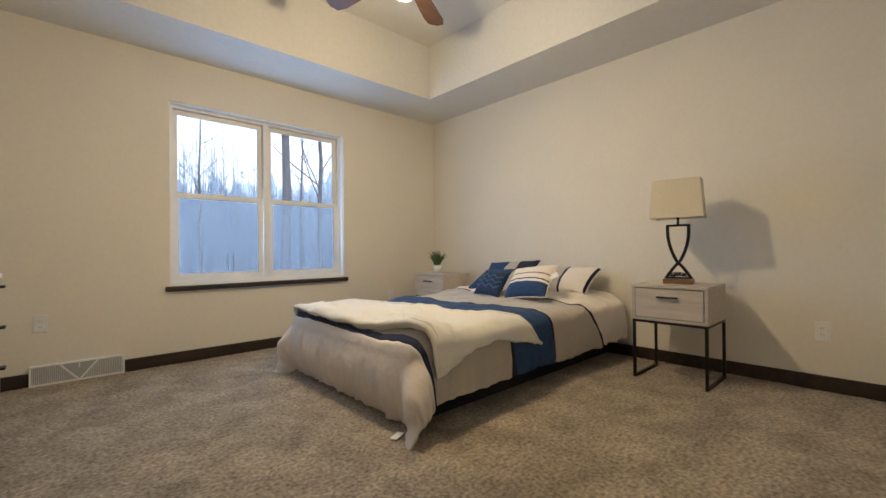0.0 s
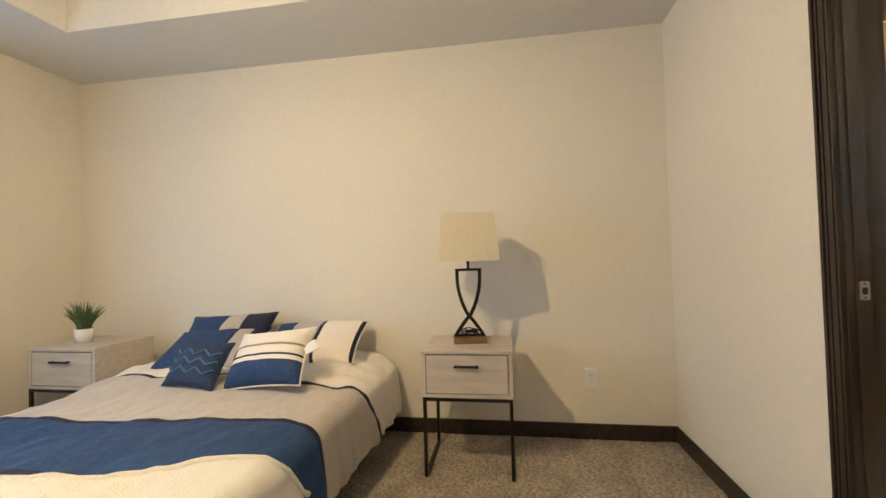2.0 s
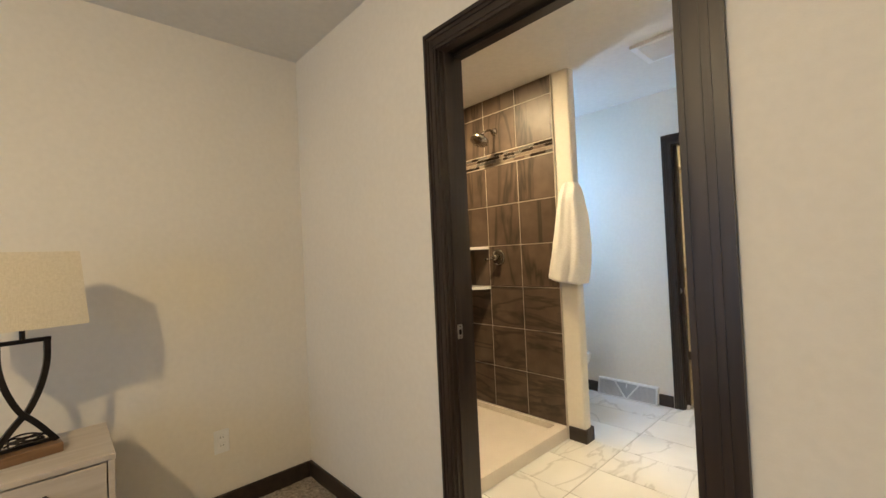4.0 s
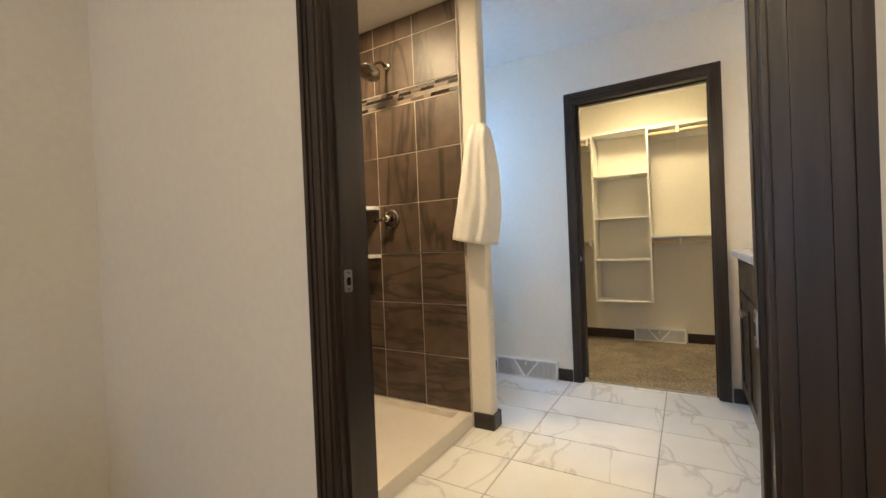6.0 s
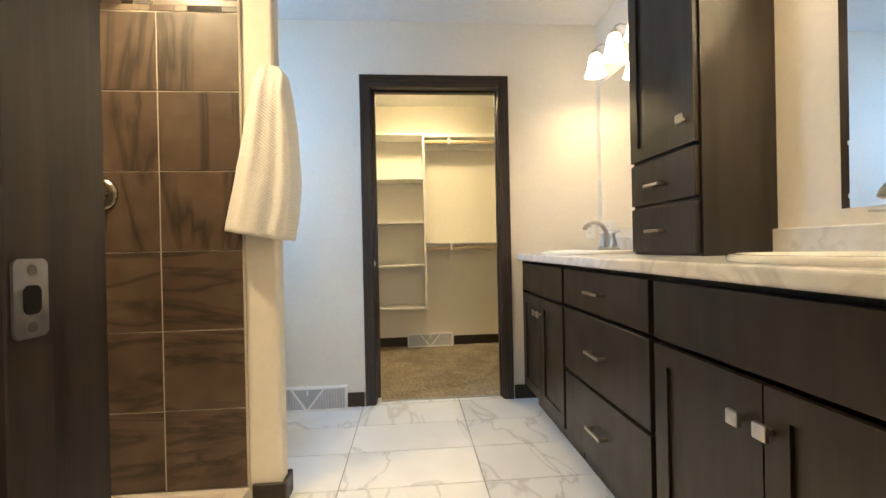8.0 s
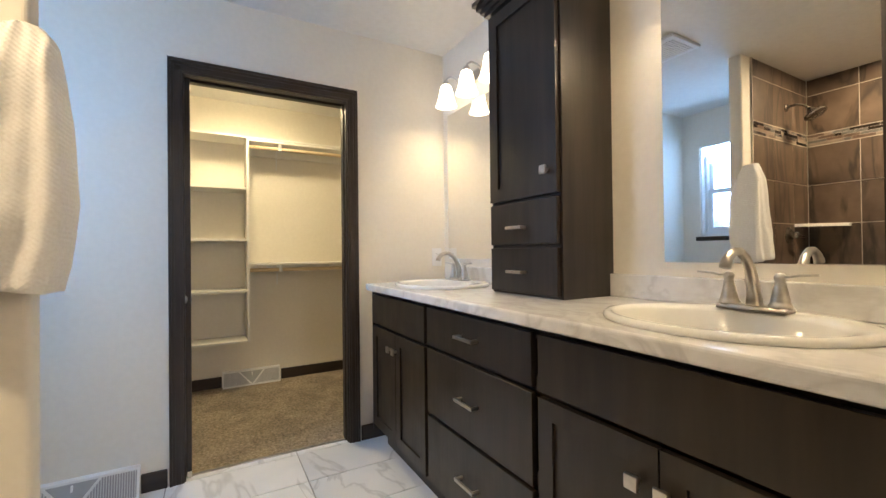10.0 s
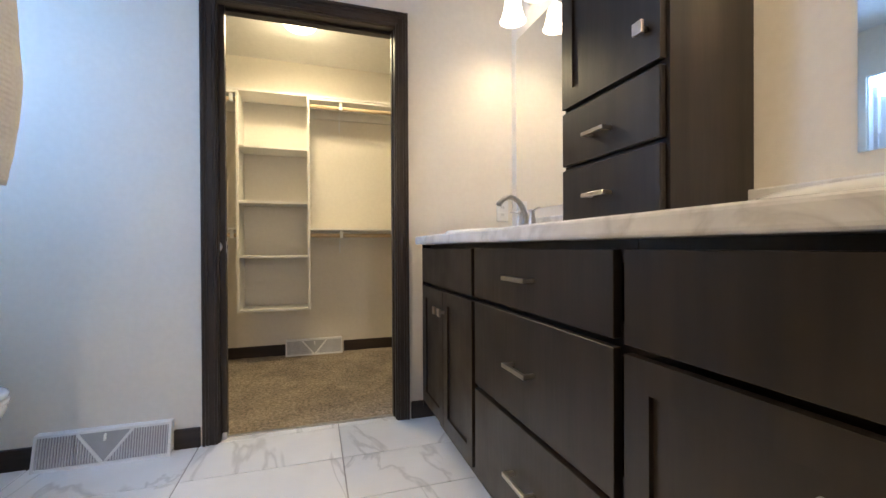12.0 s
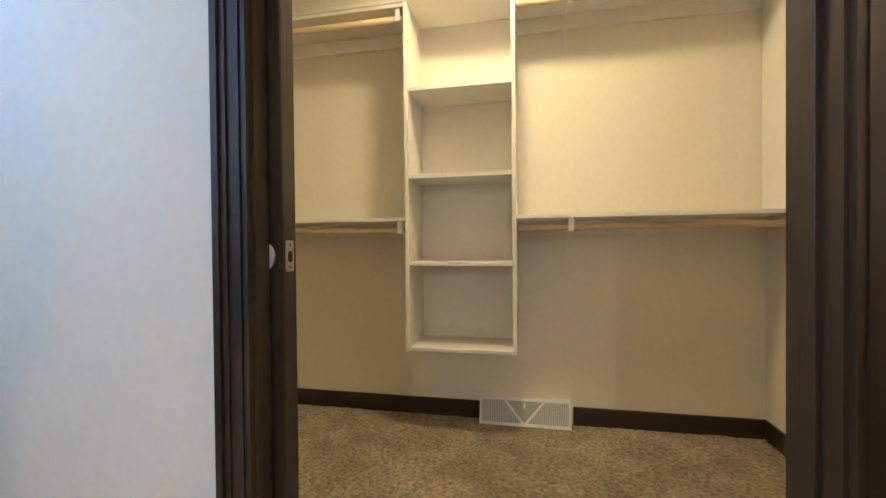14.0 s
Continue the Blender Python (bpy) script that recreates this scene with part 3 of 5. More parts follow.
# storage tower standing on the countertop
tw = thing("vanity_tower", (0.7225, -1.725, 0.9495), "dark stained storage tower with door and two drawers on the countertop", "cabinet")
part("body", box(0, 0.269, 0, 0.422, 0, 1.225), CAB, tw)
crown = bmesh.new()
for i, (o, z0, z1) in enumerate(((0.008, 1.225, 1.242), (0.02, 1.242, 1.260), (0.034, 1.260, 1.28), (0.048, 1.28, 1.30))):
    bm_box(crown, 0, 0.29 + o, -o, 0.422 + o, z0, z1)
part("crown", crown, CAB, tw)
for z0, z1 in ((0.010, 0.192), (0.205, 0.378)):
    dr = part("drawer", box(0.270, 0.289, 0.010, 0.412, z0, z1, 0.003, 1), CAB, tw)
    pull(0.289, 0.200, (z0 + z1) / 2 - (0.018 if z0 > 0.1 else 0.006), dr, 0.048)
td = shaker(0.010, 0.412, 0.392, 1.212, 0.270, tw, back=0.0)
knob(0.289, 0.367, 0.478, td)


# wall lights with bell shades
SHADE = glow("lit_frosted_glass", (1.0, 0.84, 0.62), 2.2)


def wall_light(y, label):
    f = thing("vanity_light", (0.7225, y, 2.165), label, "wall lamp", "vanity lights")
    part("backplate", box(0, 0.018, -0.27, 0.27, -0.035, 0.035, 0.006), NICKEL, f)
    for dy in (-0.23, 0.0, 0.23):
        arm = part("arm", tube([(0.015, dy, 0.0), (0.05, dy, 0.028), (0.09, dy, 0.035), (0.118, dy, 0.018), (0.124, dy, -0.012)], 0.006, 8), NICKEL, f, "", True)
        part("socket", lathe([(0.0, 0.0), (0.017, 0.0), (0.020, -0.012), (0.016, -0.028)], 16, (0.124, dy)), NICKEL, arm, "", True)
        part("shade", lathe([(0.020, -0.022), (0.032, -0.032), (0.040, -0.06), (0.046, -0.10), (0.059, -0.142), (0.065, -0.152), (0.062, -0.152), (0.055, -0.140), (0.042, -0.10), (0.036, -0.06), (0.028, -0.036)], 28, (0.124, dy)), SHADE, f, "glowing frosted glass bell shade", True)


wall_light(-2.155, "nickel wall light with three glowing bell glass shades")
wall_light(-0.73, "nickel wall light with three glowing bell glass shades")


def outlet(name, at, turn, label):
    o = thing(name, at, label, "outlet", "wall outlets", turn)
    part("plate", box(-0.036, 0.036, -0.006, 0.0, -0.059, 0.059, 0.003), WHITE, o)
    for dz in (-0.02, 0.02):
        s = part("socket", box(-0.017, 0.017, -0.008, -0.005, dz - 0.014, dz + 0.014, 0.002, 1), WHITE, o)
        for dx in (-0.006, 0.006):
            part("slot", box(dx - 0.001, dx + 0.001, -0.0083, -0.0075, dz - 0.004, dz + 0.006), BLACKM, s)


outlet("wall_outlet", (0.785, -2.645, 1.095), 180, "white wall outlet above the vanity countertop")
outlet("wall_outlet", (3.495, 0.22, 0.355), -90, "white wall outlet beside the nightstand with the lamp")
outlet("wall_outlet", (-0.03, YN, 0.41), 0, "white wall outlet above the floor register")
outlet("wall_outlet", (2.82, YN, 0.385), 0, "white wall outlet below the window corner")


FINP = surf("register_fin_paint", (0.66, 0.66, 0.67), (0.72, 0.72, 0.73), 12, 0.4, big=0.02)


REGISTER_SHADOW = surf("register_shadow", (0.36, 0.36, 0.37), (0.40, 0.40, 0.41), 20, 0.7)
REGISTER_GREY = surf("register_grey", (0.40, 0.41, 0.42), (0.44, 0.45, 0.46), 20, 0.5)


def register(at, turn, w, label, depth=0.065, h=0.138):
    """A white wall register at the floor: frame, two slanting bars, fins, a damper plate with its lever."""
    r = thing("floor_register", at, label, "air vent", "floor registers", turn)
    k = 0.011
    part("box", box(0.004, w - 0.004, -depth + 0.010, 0, 0.003, h - 0.004), REGISTER_SHADOW, r)
    fr = bmesh.new()
    bm_box(fr, 0, w, -depth, -depth + 0.009, 0, k)
    bm_box(fr, 0, w, -depth, 0, h - k, h)
    bm_box(fr, 0, k, -depth, 0, k, h - k)
    bm_box(fr, w - k, w, -depth, 0, k, h - k)
    part("frame", fr, WHITE, r)
    m = w / 2
    for s in (-1, 1):
        bm = bar([(m + s * 0.006, -depth + 0.003, k), (m + s * 0.098, -depth + 0.003, h - k)], 0.006, 0.011, (0, 1, 0))
        part("slanting_bar", bm, WHITE, r)
        n = 22
        x0 = k + 0.006
        for i in range(n):
            x = x0 + i * (m - 0.014 - x0) / n
            top = min(h - k, h - k) if x < m - 0.098 else k + (m - 0.010 - x) / 0.092 * (h - 2 * k)
            if top > k + 0.01:
                xx = x if s < 0 else w - x
                part("fin", box(xx - 0.0017, xx + 0.0017, -depth + 0.002, -depth + 0.012, k, top), FINP, r)
    lever = box(m - 0.004, m + 0.004, -depth - 0.006, -depth + 0.008, h - 0.045, h - 0.018, 0.002, 1)
    part("lever", lever, WHITE, r)
    dm = bmesh.new()
    va = [dm.verts.new((x, -depth + 0.0075, z)) for x, z in ((m, k), (m + 0.094, h - k), (m - 0.094, h - k))]
    vb = [dm.verts.new((v.co.x, -depth + 0.0095, v.co.z)) for v in va]
    dm.faces.new(va), dm.faces.new(vb[::-1])
    for i in range(3):
        dm.faces.new((va[i], va[(i + 1) % 3], vb[(i + 1) % 3], vb[i]))
    part("damper_plate", dm, REGISTER_GREY, r)
    for piece in r.children:   # the face leans back to the wall
        for v in piece.data.vertices:
            v.co.y *= 1 - 0.5 * v.co.z / h


register((2.88, -2.645, 0), 180, 0.485, "white metal floor register on the bathroom wall")
register((2.026, -4.22, 0), 180, 0.455, "white metal floor register below the closet shelves", 0.085, 0.125)
register((-0.085, YN, 0), 0, 0.497, "white metal floor register below the bedroom window", 0.04, 0.132)

# exhaust fan grille in the bathroom ceiling
ex = thing("exhaust_fan", (1.97, -1.86, H), "white slotted exhaust fan cover on the bathroom ceiling", "exhaust fan")
part("cover", box(-0.15, 0.15, -0.15, 0.15, -0.022, 0, 0.006), WHITE, ex)
for i in range(14):
    part("louvre", box(-0.11, 0.11, -0.115 + i * 0.0175, -0.107 + i * 0.0175, -0.027, -0.022), WHITE, ex)

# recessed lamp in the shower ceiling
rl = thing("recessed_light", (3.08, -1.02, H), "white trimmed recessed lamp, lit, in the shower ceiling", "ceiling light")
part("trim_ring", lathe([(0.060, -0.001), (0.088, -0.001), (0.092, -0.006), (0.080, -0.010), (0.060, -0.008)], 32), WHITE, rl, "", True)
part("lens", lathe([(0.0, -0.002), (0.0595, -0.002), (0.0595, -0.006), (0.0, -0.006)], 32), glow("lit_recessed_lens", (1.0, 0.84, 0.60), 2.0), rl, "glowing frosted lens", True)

# shower: pan, shelves, fittings
pan = thing("shower_pan", (2.622, -1.646, 0), "cream acrylic shower pan with a raised threshold", "shower pan")
W_, D_ = 0.864, 1.267
rim = slab("z", 0.0, 0.078, 0, W_, 0, D_, [(0.075, W_ - 0.03, 0.03, D_ - 0.03)])
bmesh.ops.bevel(rim, geom=[e for e in rim.edges if all(v.co.z > 0.07 for v in e.verts) and len(e.link_faces) == 2 and abs(e.link_faces[0].normal.z - e.link_faces[1].normal.z) > 0.5], offset=0.008, segments=2, affect="EDGES")
part("rim", rim, ACRYL, pan)
part("floor", box(0.07, W_ - 0.025, 0.025, D_ - 0.025, 0.0, 0.040), ACRYL, pan)
part("drain", lathe([(0.0, 0.043), (0.045, 0.043), (0.05, 0.0405)], 24, (0.45, 0.63)), NICKEL, pan, "round nickel shower drain", True)
for z in (1.312, 1.002):
    bm = bmesh.new()
    a = [bm.verts.new(p) for p in ((3.486, -1.646, z), (3.237, -1.646, z), (3.24, -1.61, z), (3.45, -1.40, z), (3.486, -1.396, z))]
    b = [bm.verts.new((v.co.x, v.co.y, z - 0.022)) for v in a]
    bm.faces.new(a), bm.faces.new(b[::-1])
    for i in range(5):
        bm.faces.new((a[i], a[(i + 1) % 5], b[(i + 1) % 5], b[i]))
    tagged(part("corner_shelf", bm, CERAMIC), "white ceramic corner shelf in the tiled shower", "shelf", "shower corner shelves")


def turned(bm, m):
    bm.transform(m)
    return bm


sh = thing("wall_shower", (3.13, -1.647, 2.185), "brushed nickel round shower head on an angled arm", "shower head")
part("flange", turned(lathe([(0.0, 0.012), (0.02, 0.012), (0.028, 0.006), (0.030, 0.0)], 20), pose(0, 0, 0, -90)), DARK_NICKEL, sh, "", True)
part("arm", tube([(0, 0, 0), (0, 0.06, 0.005), (0, 0.11, -0.015), (0, 0.145, -0.05)], 0.009, 10), DARK_NICKEL, sh, "", True)
part("head", turned(lathe([(0.0, 0.03), (0.014, 0.03), (0.018, 0.01), (0.04, -0.008), (0.066, -0.022), (0.069, -0.036), (0.063, -0.041), (0.0, -0.041)], 28), pose(0, 0.158, -0.068, 28)), DARK_NICKEL, sh, "", True)
sv = thing("shower_valve", (3.145, -1.647, 1.225), "brushed nickel shower valve with a lever handle", "shower valve")
part("escutcheon", turned(lathe([(0.0, 0.012), (0.044, 0.012), (0.060, 0.006), (0.064, 0.0)], 32), pose(0, 0, 0, -90)), DARK_NICKEL, sv, "", True)
part("hub", turned(lathe([(0.0, 0.062), (0.020, 0.06), (0.026, 0.045), (0.024, 0.01)], 20), pose(0, 0, 0, -90)), DARK_NICKEL, sv, "", True)
part("lever", tube([(0, 0.05, 0), (0.04, 0.058, -0.008), (0.082, 0.066, -0.012)], [0.010, 0.008, 0.009], 10), DARK_NICKEL, sv, "", True)

# toilet beside the closet wall, facing the vanity
to = thing("toilet", (3.490, -2.21, 0), "white ceramic toilet with closed lid against the outer wall", "toilet")


def egg(zs, front, half, back=-0.30, steps=36):
    """Rings of an egg outline: (z, scale) pairs."""
    bm = bmesh.new()
    rings = []
    for z, k in zs:
        ring = []
        for i in range(steps):
            a = 2 * math.pi * i / steps
            c, s = math.cos(a), math.sin(a)
            rx = (0.30 if c < 0 else 0.17) * k
            ring.append(bm.verts.new((-0.46 + rx * c * (front / 0.30 if c < 0 else 1), half * k * s, z)))
        rings.append(ring)
    for a, b in zip(rings, rings[1:]):
        for i in range(steps):
            bm.faces.new((a[i], a[(i + 1) % steps], b[(i + 1) % steps], b[i]))
    bm.faces.new(rings[0][::-1])
    bm.faces.new(rings[-1])
    return bm


part("bowl", egg([(0.0, 0.62), (0.03, 0.60), (0.12, 0.55), (0.24, 0.70), (0.33, 0.92), (0.375, 1.0), (0.39, 0.99)], 0.28, 0.18), CERAMIC, to, "", True)
part("seat", egg([(0.391, 0.99), (0.395, 1.02), (0.407, 1.02), (0.410, 1.0)], 0.28, 0.185), CERAMIC, to, "", True)
part("lid", egg([(0.411, 0.98), (0.414, 1.01), (0.424, 1.01), (0.430, 0.97)], 0.28, 0.185), CERAMIC, to, "", True)
part("tank", box(-0.22, -0.02, -0.20, 0.20, 0.36, 0.74, 0.02, 3), CERAMIC, to, "", True)
part("tank_lid", box(-0.23, -0.012, -0.21, 0.21, 0.741, 0.775, 0.01, 2), CERAMIC, to, "", True)
part("flush_lever", tube([(-0.222, 0.15, 0.68), (-0.235, 0.14, 0.68), (-0.238, 0.09, 0.672)], 0.006, 8), NICKEL, to, "", True)
part("foot", box(-0.30, -0.05, -0.09, 0.09, 0, 0.36, 0.03, 3), CERAMIC, to, "", True)

# towel hung over a hook at the end of the wing wall
TOWEL = surf("white_waffle_cotton", (0.82, 0.79, 0.74), (0.90, 0.88, 0.84), 130, 0.95, big=0.04, sheen=0.3)
_n, _l = TOWEL.node_tree.nodes, TOWEL.node_tree.links
_tc, _sum, _bp = _n.new("ShaderNodeTexCoord"), _n.new("ShaderNodeMath"), _n.new("ShaderNodeBump")
for _k, _turn in enumerate((0.9, -0.9)):   # a diagonal waffle weave
    _map, _wave = _n.new("ShaderNodeMapping"), _n.new("ShaderNodeTexWave")
    _map.inputs["Rotation"].default_value = (0.0, _turn, 0.0)
    _wave.inputs["Scale"].default_value, _wave.inputs["Distortion"].default_value, _wave.inputs["Detail Scale"].default_value = 32.0, 0.8, 3.0
    _l.new(_tc.outputs["Object"], _map.inputs["Vector"])
    _l.new(_map.outputs[0], _wave.inputs["Vector"])
    _l.new(_wave.outputs["Fac"], _sum.inputs[_k])
_bp.inputs["Strength"].default_value, _bp.inputs["Distance"].default_value = 0.28, 0.002
_l.new(_sum.outputs[0], _bp.inputs["Height"])
_l.new(_bp.outputs[0], _n["Principled BSDF"].inputs["Normal"])


def hanging_towel():
    """Two falls of a folded towel gathered at the hook: upright on one side, flaring on the other, with soft folds."""
    bm = bmesh.new()
    rows, cols = 44, 64
    west = ((0.0, -0.020), (0.004, -0.040), (0.014, -0.054), (0.05, -0.066), (0.35, -0.083), (0.66, -0.093), (0.9, -0.075), (1.0, -0.060))
    east = ((0.0, 0.008), (0.004, 0.022), (0.014, 0.034), (0.05, 0.048), (0.30, 0.082), (0.55, 0.112), (0.8, 0.144), (1.0, 0.166))

    def at(tab, t):
        for (t0, v0), (t1, v1) in zip(tab, tab[1:]):
            if t <= t1:
                return v0 + (v1 - v0) * (t - t0) / (t1 - t0)
        return tab[-1][1]

    grid = []
    for i in range(rows + 1):
        t = (i / rows) ** 1.25
        lo, hi = at(west, t), at(east, t)
        ring = []
        for j in range(cols):
            a = 2 * math.pi * j / cols
            c, s = math.cos(a), math.sin(a)
            k = (1 + math.copysign(abs(c) ** 0.8, c)) / 2
            x = lo + (hi - lo) * k
            deep = (0.020 + 0.030 * min(1.0, t * 6) + 0.010 * t)
            y = deep * math.copysign(abs(s) ** 0.75, s)
            y += (0.005 + 0.009 * t) * (math.sin(k * 9 + 1.0 + 1.6 * t) + 0.45 * math.sin(k * 23 - 3.0 * t)) * abs(s) ** 0.6
            y -= 0.085 * max(0.0, min(1.0, (-0.004 - x) / 0.05)) * (0.35 + 0.65 * min(1.0, t * 3)) * (s < 0.3)
            y += 0.007 * noise.noise(Vector((x * 16, t * 9, s))) + 0.0022 * noise.noise(Vector((x * 70, t * 40, s * 3)))
            z = 1.69 - 0.655 * t + 0.04 * k * t * t
            ring.append(bm.verts.new((x, y, z)))
        grid.append(ring)
    for a, b in zip(grid, grid[1:]):
        for j in range(cols):
            bm.faces.new((a[j], a[(j + 1) % cols], b[(j + 1) % cols], b[j]))
    bm.faces.new(grid[0])
    bm.faces.new(grid[-1][::-1])
    return bm


tb = thing("towel", (2.497, -1.585, 0), "white waffle-weave towel hanging over a hook on the wall end", "towel")
part("cloth", hanging_towel(), TOWEL, tb, "", True)
hk = thing("towel_hook", (2.50, -1.66, 1.575), "small brushed nickel towel hook behind the towel", "hook", turn=90)
part("plate", box(-0.018, 0.018, 0, 0.006, -0.03, 0.03, 0.002), NICKEL, hk)
part("prong", tube([(0, 0.004, 0), (0, 0.04, -0.005), (0, 0.06, 0.01), (0, 0.066, 0.03)], 0.006, 8), NICKEL, hk, "", True)


# dome light on the closet ceiling
cl = thing("closet_ceiling_light", (1.88, -3.53, H), "round frosted glass dome light, lit, on the closet ceiling", "ceiling light")
part("base_ring", lathe([(0.0, 0.0), (0.125, 0.0), (0.127, -0.010), (0.117, -0.014), (0.0, -0.014)], 32), WHITE, cl, "", True)
part("glass_dome", lathe([(0.117, -0.014), (0.115, -0.026), (0.096, -0.050), (0.062, -0.066), (0.025, -0.073), (0.0, -0.074)], 32), glow("lit_dome_glass", (1.0, 0.86, 0.62), 1.6), cl, "glowing frosted glass dome", True)
part("finial", lathe([(0.0, -0.073), (0.010, -0.074), (0.008, -0.082), (0.0, -0.086)], 14), BLACKM, cl, "", True)


# ---- closet: white shelf tower, hanging shelves and rods ----
ORG = thing("shelf_tower", (0, -4.218, 0), "white melamine shelf tower hung on the closet wall", "shelf unit")
FX = 0.262
for x in (1.826, 2.337):
    part("side_panel", box(x, x + 0.019, 0, FX, 0.405, 2.085, 0.001, 1), MELA, ORG)
for z in (0.405, 0.818, 1.238, 1.660):
    part("shelf", box(1.8455, 2.3365, 0.002, FX - 0.004, z, z + 0.018, 0.001, 1), MELA, ORG)


def shelf_bay(x0, x1, z, bracket, label):
    s = thing("closet_shelf", (0, -4.218, 0), label, "shelf", "closet shelves")
    part("board", box(x0, x1, 0, FX, z - 0.018, z, 0.001, 1), MELA, s)
    part("cleat", box(x0, x1, 0, 0.018, z - 0.09, z - 0.0185), MELA, s)
    b = part("bracket", bar([(bracket, 0.004, z - 0.20), (bracket, 0.02, z - 0.03), (bracket, FX - 0.02, z - 0.022)], 0.010, 0.008, (1, 0, 0)), WHITE, s)
    part("rod_holder", box(bracket - 0.013, bracket + 0.013, FX - 0.058, FX - 0.012, z - 0.078, z - 0.0185, 0.003, 1), WHITE, b)
    r = thing("closet_rod", (0, -4.218, 0), "pale round wooden closet rod below the shelf", "closet rod", "closet rods")
    part("rod", tube([(x0 + 0.002, FX - 0.035, z - 0.058), (x1 - 0.002, FX - 0.035, z - 0.058)], 0.0155, 14), ROD, r, "", True)


shelf_bay(0.692, 1.825, 1.052, 1.583, "white melamine shelf at mid height in the closet")
shelf_bay(2.357, 3.493, 1.052, 2.388, "white melamine shelf at mid height in the closet")
shelf_bay(0.692, 1.825, 2.085, 1.583, "white melamine shelf high on the closet wall")
shelf_bay(2.357, 3.493, 2.085, 2.388, "white melamine shelf high on the closet wall")
tp = thing("closet_shelf", (0, -4.218, 0), "long white top shelf over the closet shelf tower", "shelf", "closet shelves")
part("board", box(0.692, 3.493, 0, FX + 0.004, 2.0865, 2.105, 0.001, 1), MELA, tp)
ep = thing("end_panel", (0, -4.218, 0), "white melamine end panel against the closet side wall", "shelf unit")
part("panel", box(0.6905, 0.709, 0.0, FX, 1.053, 2.066, 0.001, 1), MELA, ep)


# ---- windows ----
PANE = bpy.data.materials.new("window_glass")
PANE.use_nodes = True
_n, _l = PANE.node_tree.nodes, PANE.node_tree.links
_mix, _tr, _gl, _fr = _n.new("ShaderNodeMixShader"), _n.new("ShaderNodeBsdfTransparent"), _n.new("ShaderNodeBsdfGlossy"), _n.new("ShaderNodeFresnel")
_gl.inputs["Roughness"].default_value = 0.02
_gl.inputs["Color"].default_value = (0.05, 0.05, 0.05, 1)
_l.new(_fr.outputs[0], _mix.inputs[0])
_l.new(_tr.outputs[0], _mix.inputs[1])
_l.new(_gl.outputs[0], _mix.inputs[2])
_l.new(_mix.outputs[0], _n["Material Output"].inputs[0])
SCREEN = bpy.data.materials.new("insect_screen")
SCREEN.use_nodes = True
_n, _l = SCREEN.node_tree.nodes, SCREEN.node_tree.links
_mix, _tr, _df = _n.new("ShaderNodeMixShader"), _n.new("ShaderNodeBsdfTransparent"), _n.new("ShaderNodeBsdfTranslucent")
_df.inputs["Color"].default_value = (0.46, 0.56, 0.67, 1)
_mix.inputs[0].default_value = 0.35
_l.new(_tr.outputs[0], _mix.inputs[1])
_l.new(_df.outputs[0], _mix.inputs[2])
_l.new(_mix.outputs[0], _n["Material Output"].inputs[0])


def ring(x0, x1, y0, y1, z0, z1, w, wb=None):
    """A rectangular frame in the x-z plane with members w wide."""
    wb = wb or w
    bm = bmesh.new()
    bm_box(bm, x0, x0 + w, y0, y1, z0, z1)
    bm_box(bm, x1 - w, x1, y0, y1, z0, z1)
    bm_box(bm, x0 + w, x1 - w, y0, y1, z0, z0 + wb)
    bm_box(bm, x0 + w, x1 - w, y0, y1, z1 - w, z1)
    return bm


def window(name, w, h, units, m, label, sill):
    """Double-hung units side by side; local x along the wall, y outwards from the room, z up from the opening's foot."""
    win = tagged(new(name), label, "window", kind="structure")
    win.matrix_basis = m
    part("jamb_liner", ring(0.0005, w - 0.0005, 0.013, 0.0645, 0.0125, h - 0.0005, 0.010), WHITE, win)
    part("window_frame", ring(0, w, 0.065, 0.14, 0, h, 0.035), WHITE, win)
    part("sloped_stool", box(0, w, 0.012, 0.0645, 0, 0.012), WHITE, win)
    uw = (w - 0.07 - (units - 1) * 0.05) / units
    for i in range(units):
        x0 = 0.035 + i * (uw + 0.05)
        if i:
            part("mullion", box(x0 - 0.05, x0, 0.060, 0.135, 0.035, h - 0.035, 0.003, 1), WHITE, win)
        mid = h * 0.5
        lo = part("lower_sash", ring(x0, x0 + uw, 0.078, 0.100, 0.0355, mid + 0.02, 0.040, 0.055), WHITE, win)
        up = part("upper_sash", ring(x0, x0 + uw, 0.104, 0.126, mid - 0.02, h - 0.0355, 0.036), WHITE, win)
        a = part("pane", box(x0 + 0.038, x0 + uw - 0.038, 0.088, 0.091, 0.088, mid - 0.018), PANE, lo)
        b = part("pane", box(x0 + 0.034, x0 + uw - 0.034, 0.114, 0.117, mid + 0.014, h - 0.07), PANE, up)
        c = part("insect_screen", box(x0 + 0.02, x0 + uw - 0.02, 0.130, 0.1305, 0.036, mid), SCREEN, win, "grey insect screen")
        for o in (a, b, c):
            o.visible_shadow = False
        part("sash_lock", box(x0 + uw / 2 - 0.03, x0 + uw / 2 + 0.03, 0.072, 0.098, mid + 0.0205, mid + 0.032, 0.003, 1), WHITE, lo)
    if sill:
        part("window_sill", box(-0.033, w + 0.028, -0.034, 0.012, -0.042, -0.002, 0.006, 2), ESPH, win, "dark espresso wooden window sill")
    return win


window("window_1", 1.535, 1.477, 2, pose(0.705, YN, 0.615), "white vinyl twin double-hung window with a dark sill", True)
window("window_2", 0.55, 0.87, 1, pose(XE, -1.93, 1.25, 0, 0, -90), "white vinyl double-hung bathroom window with a dark sill", True)


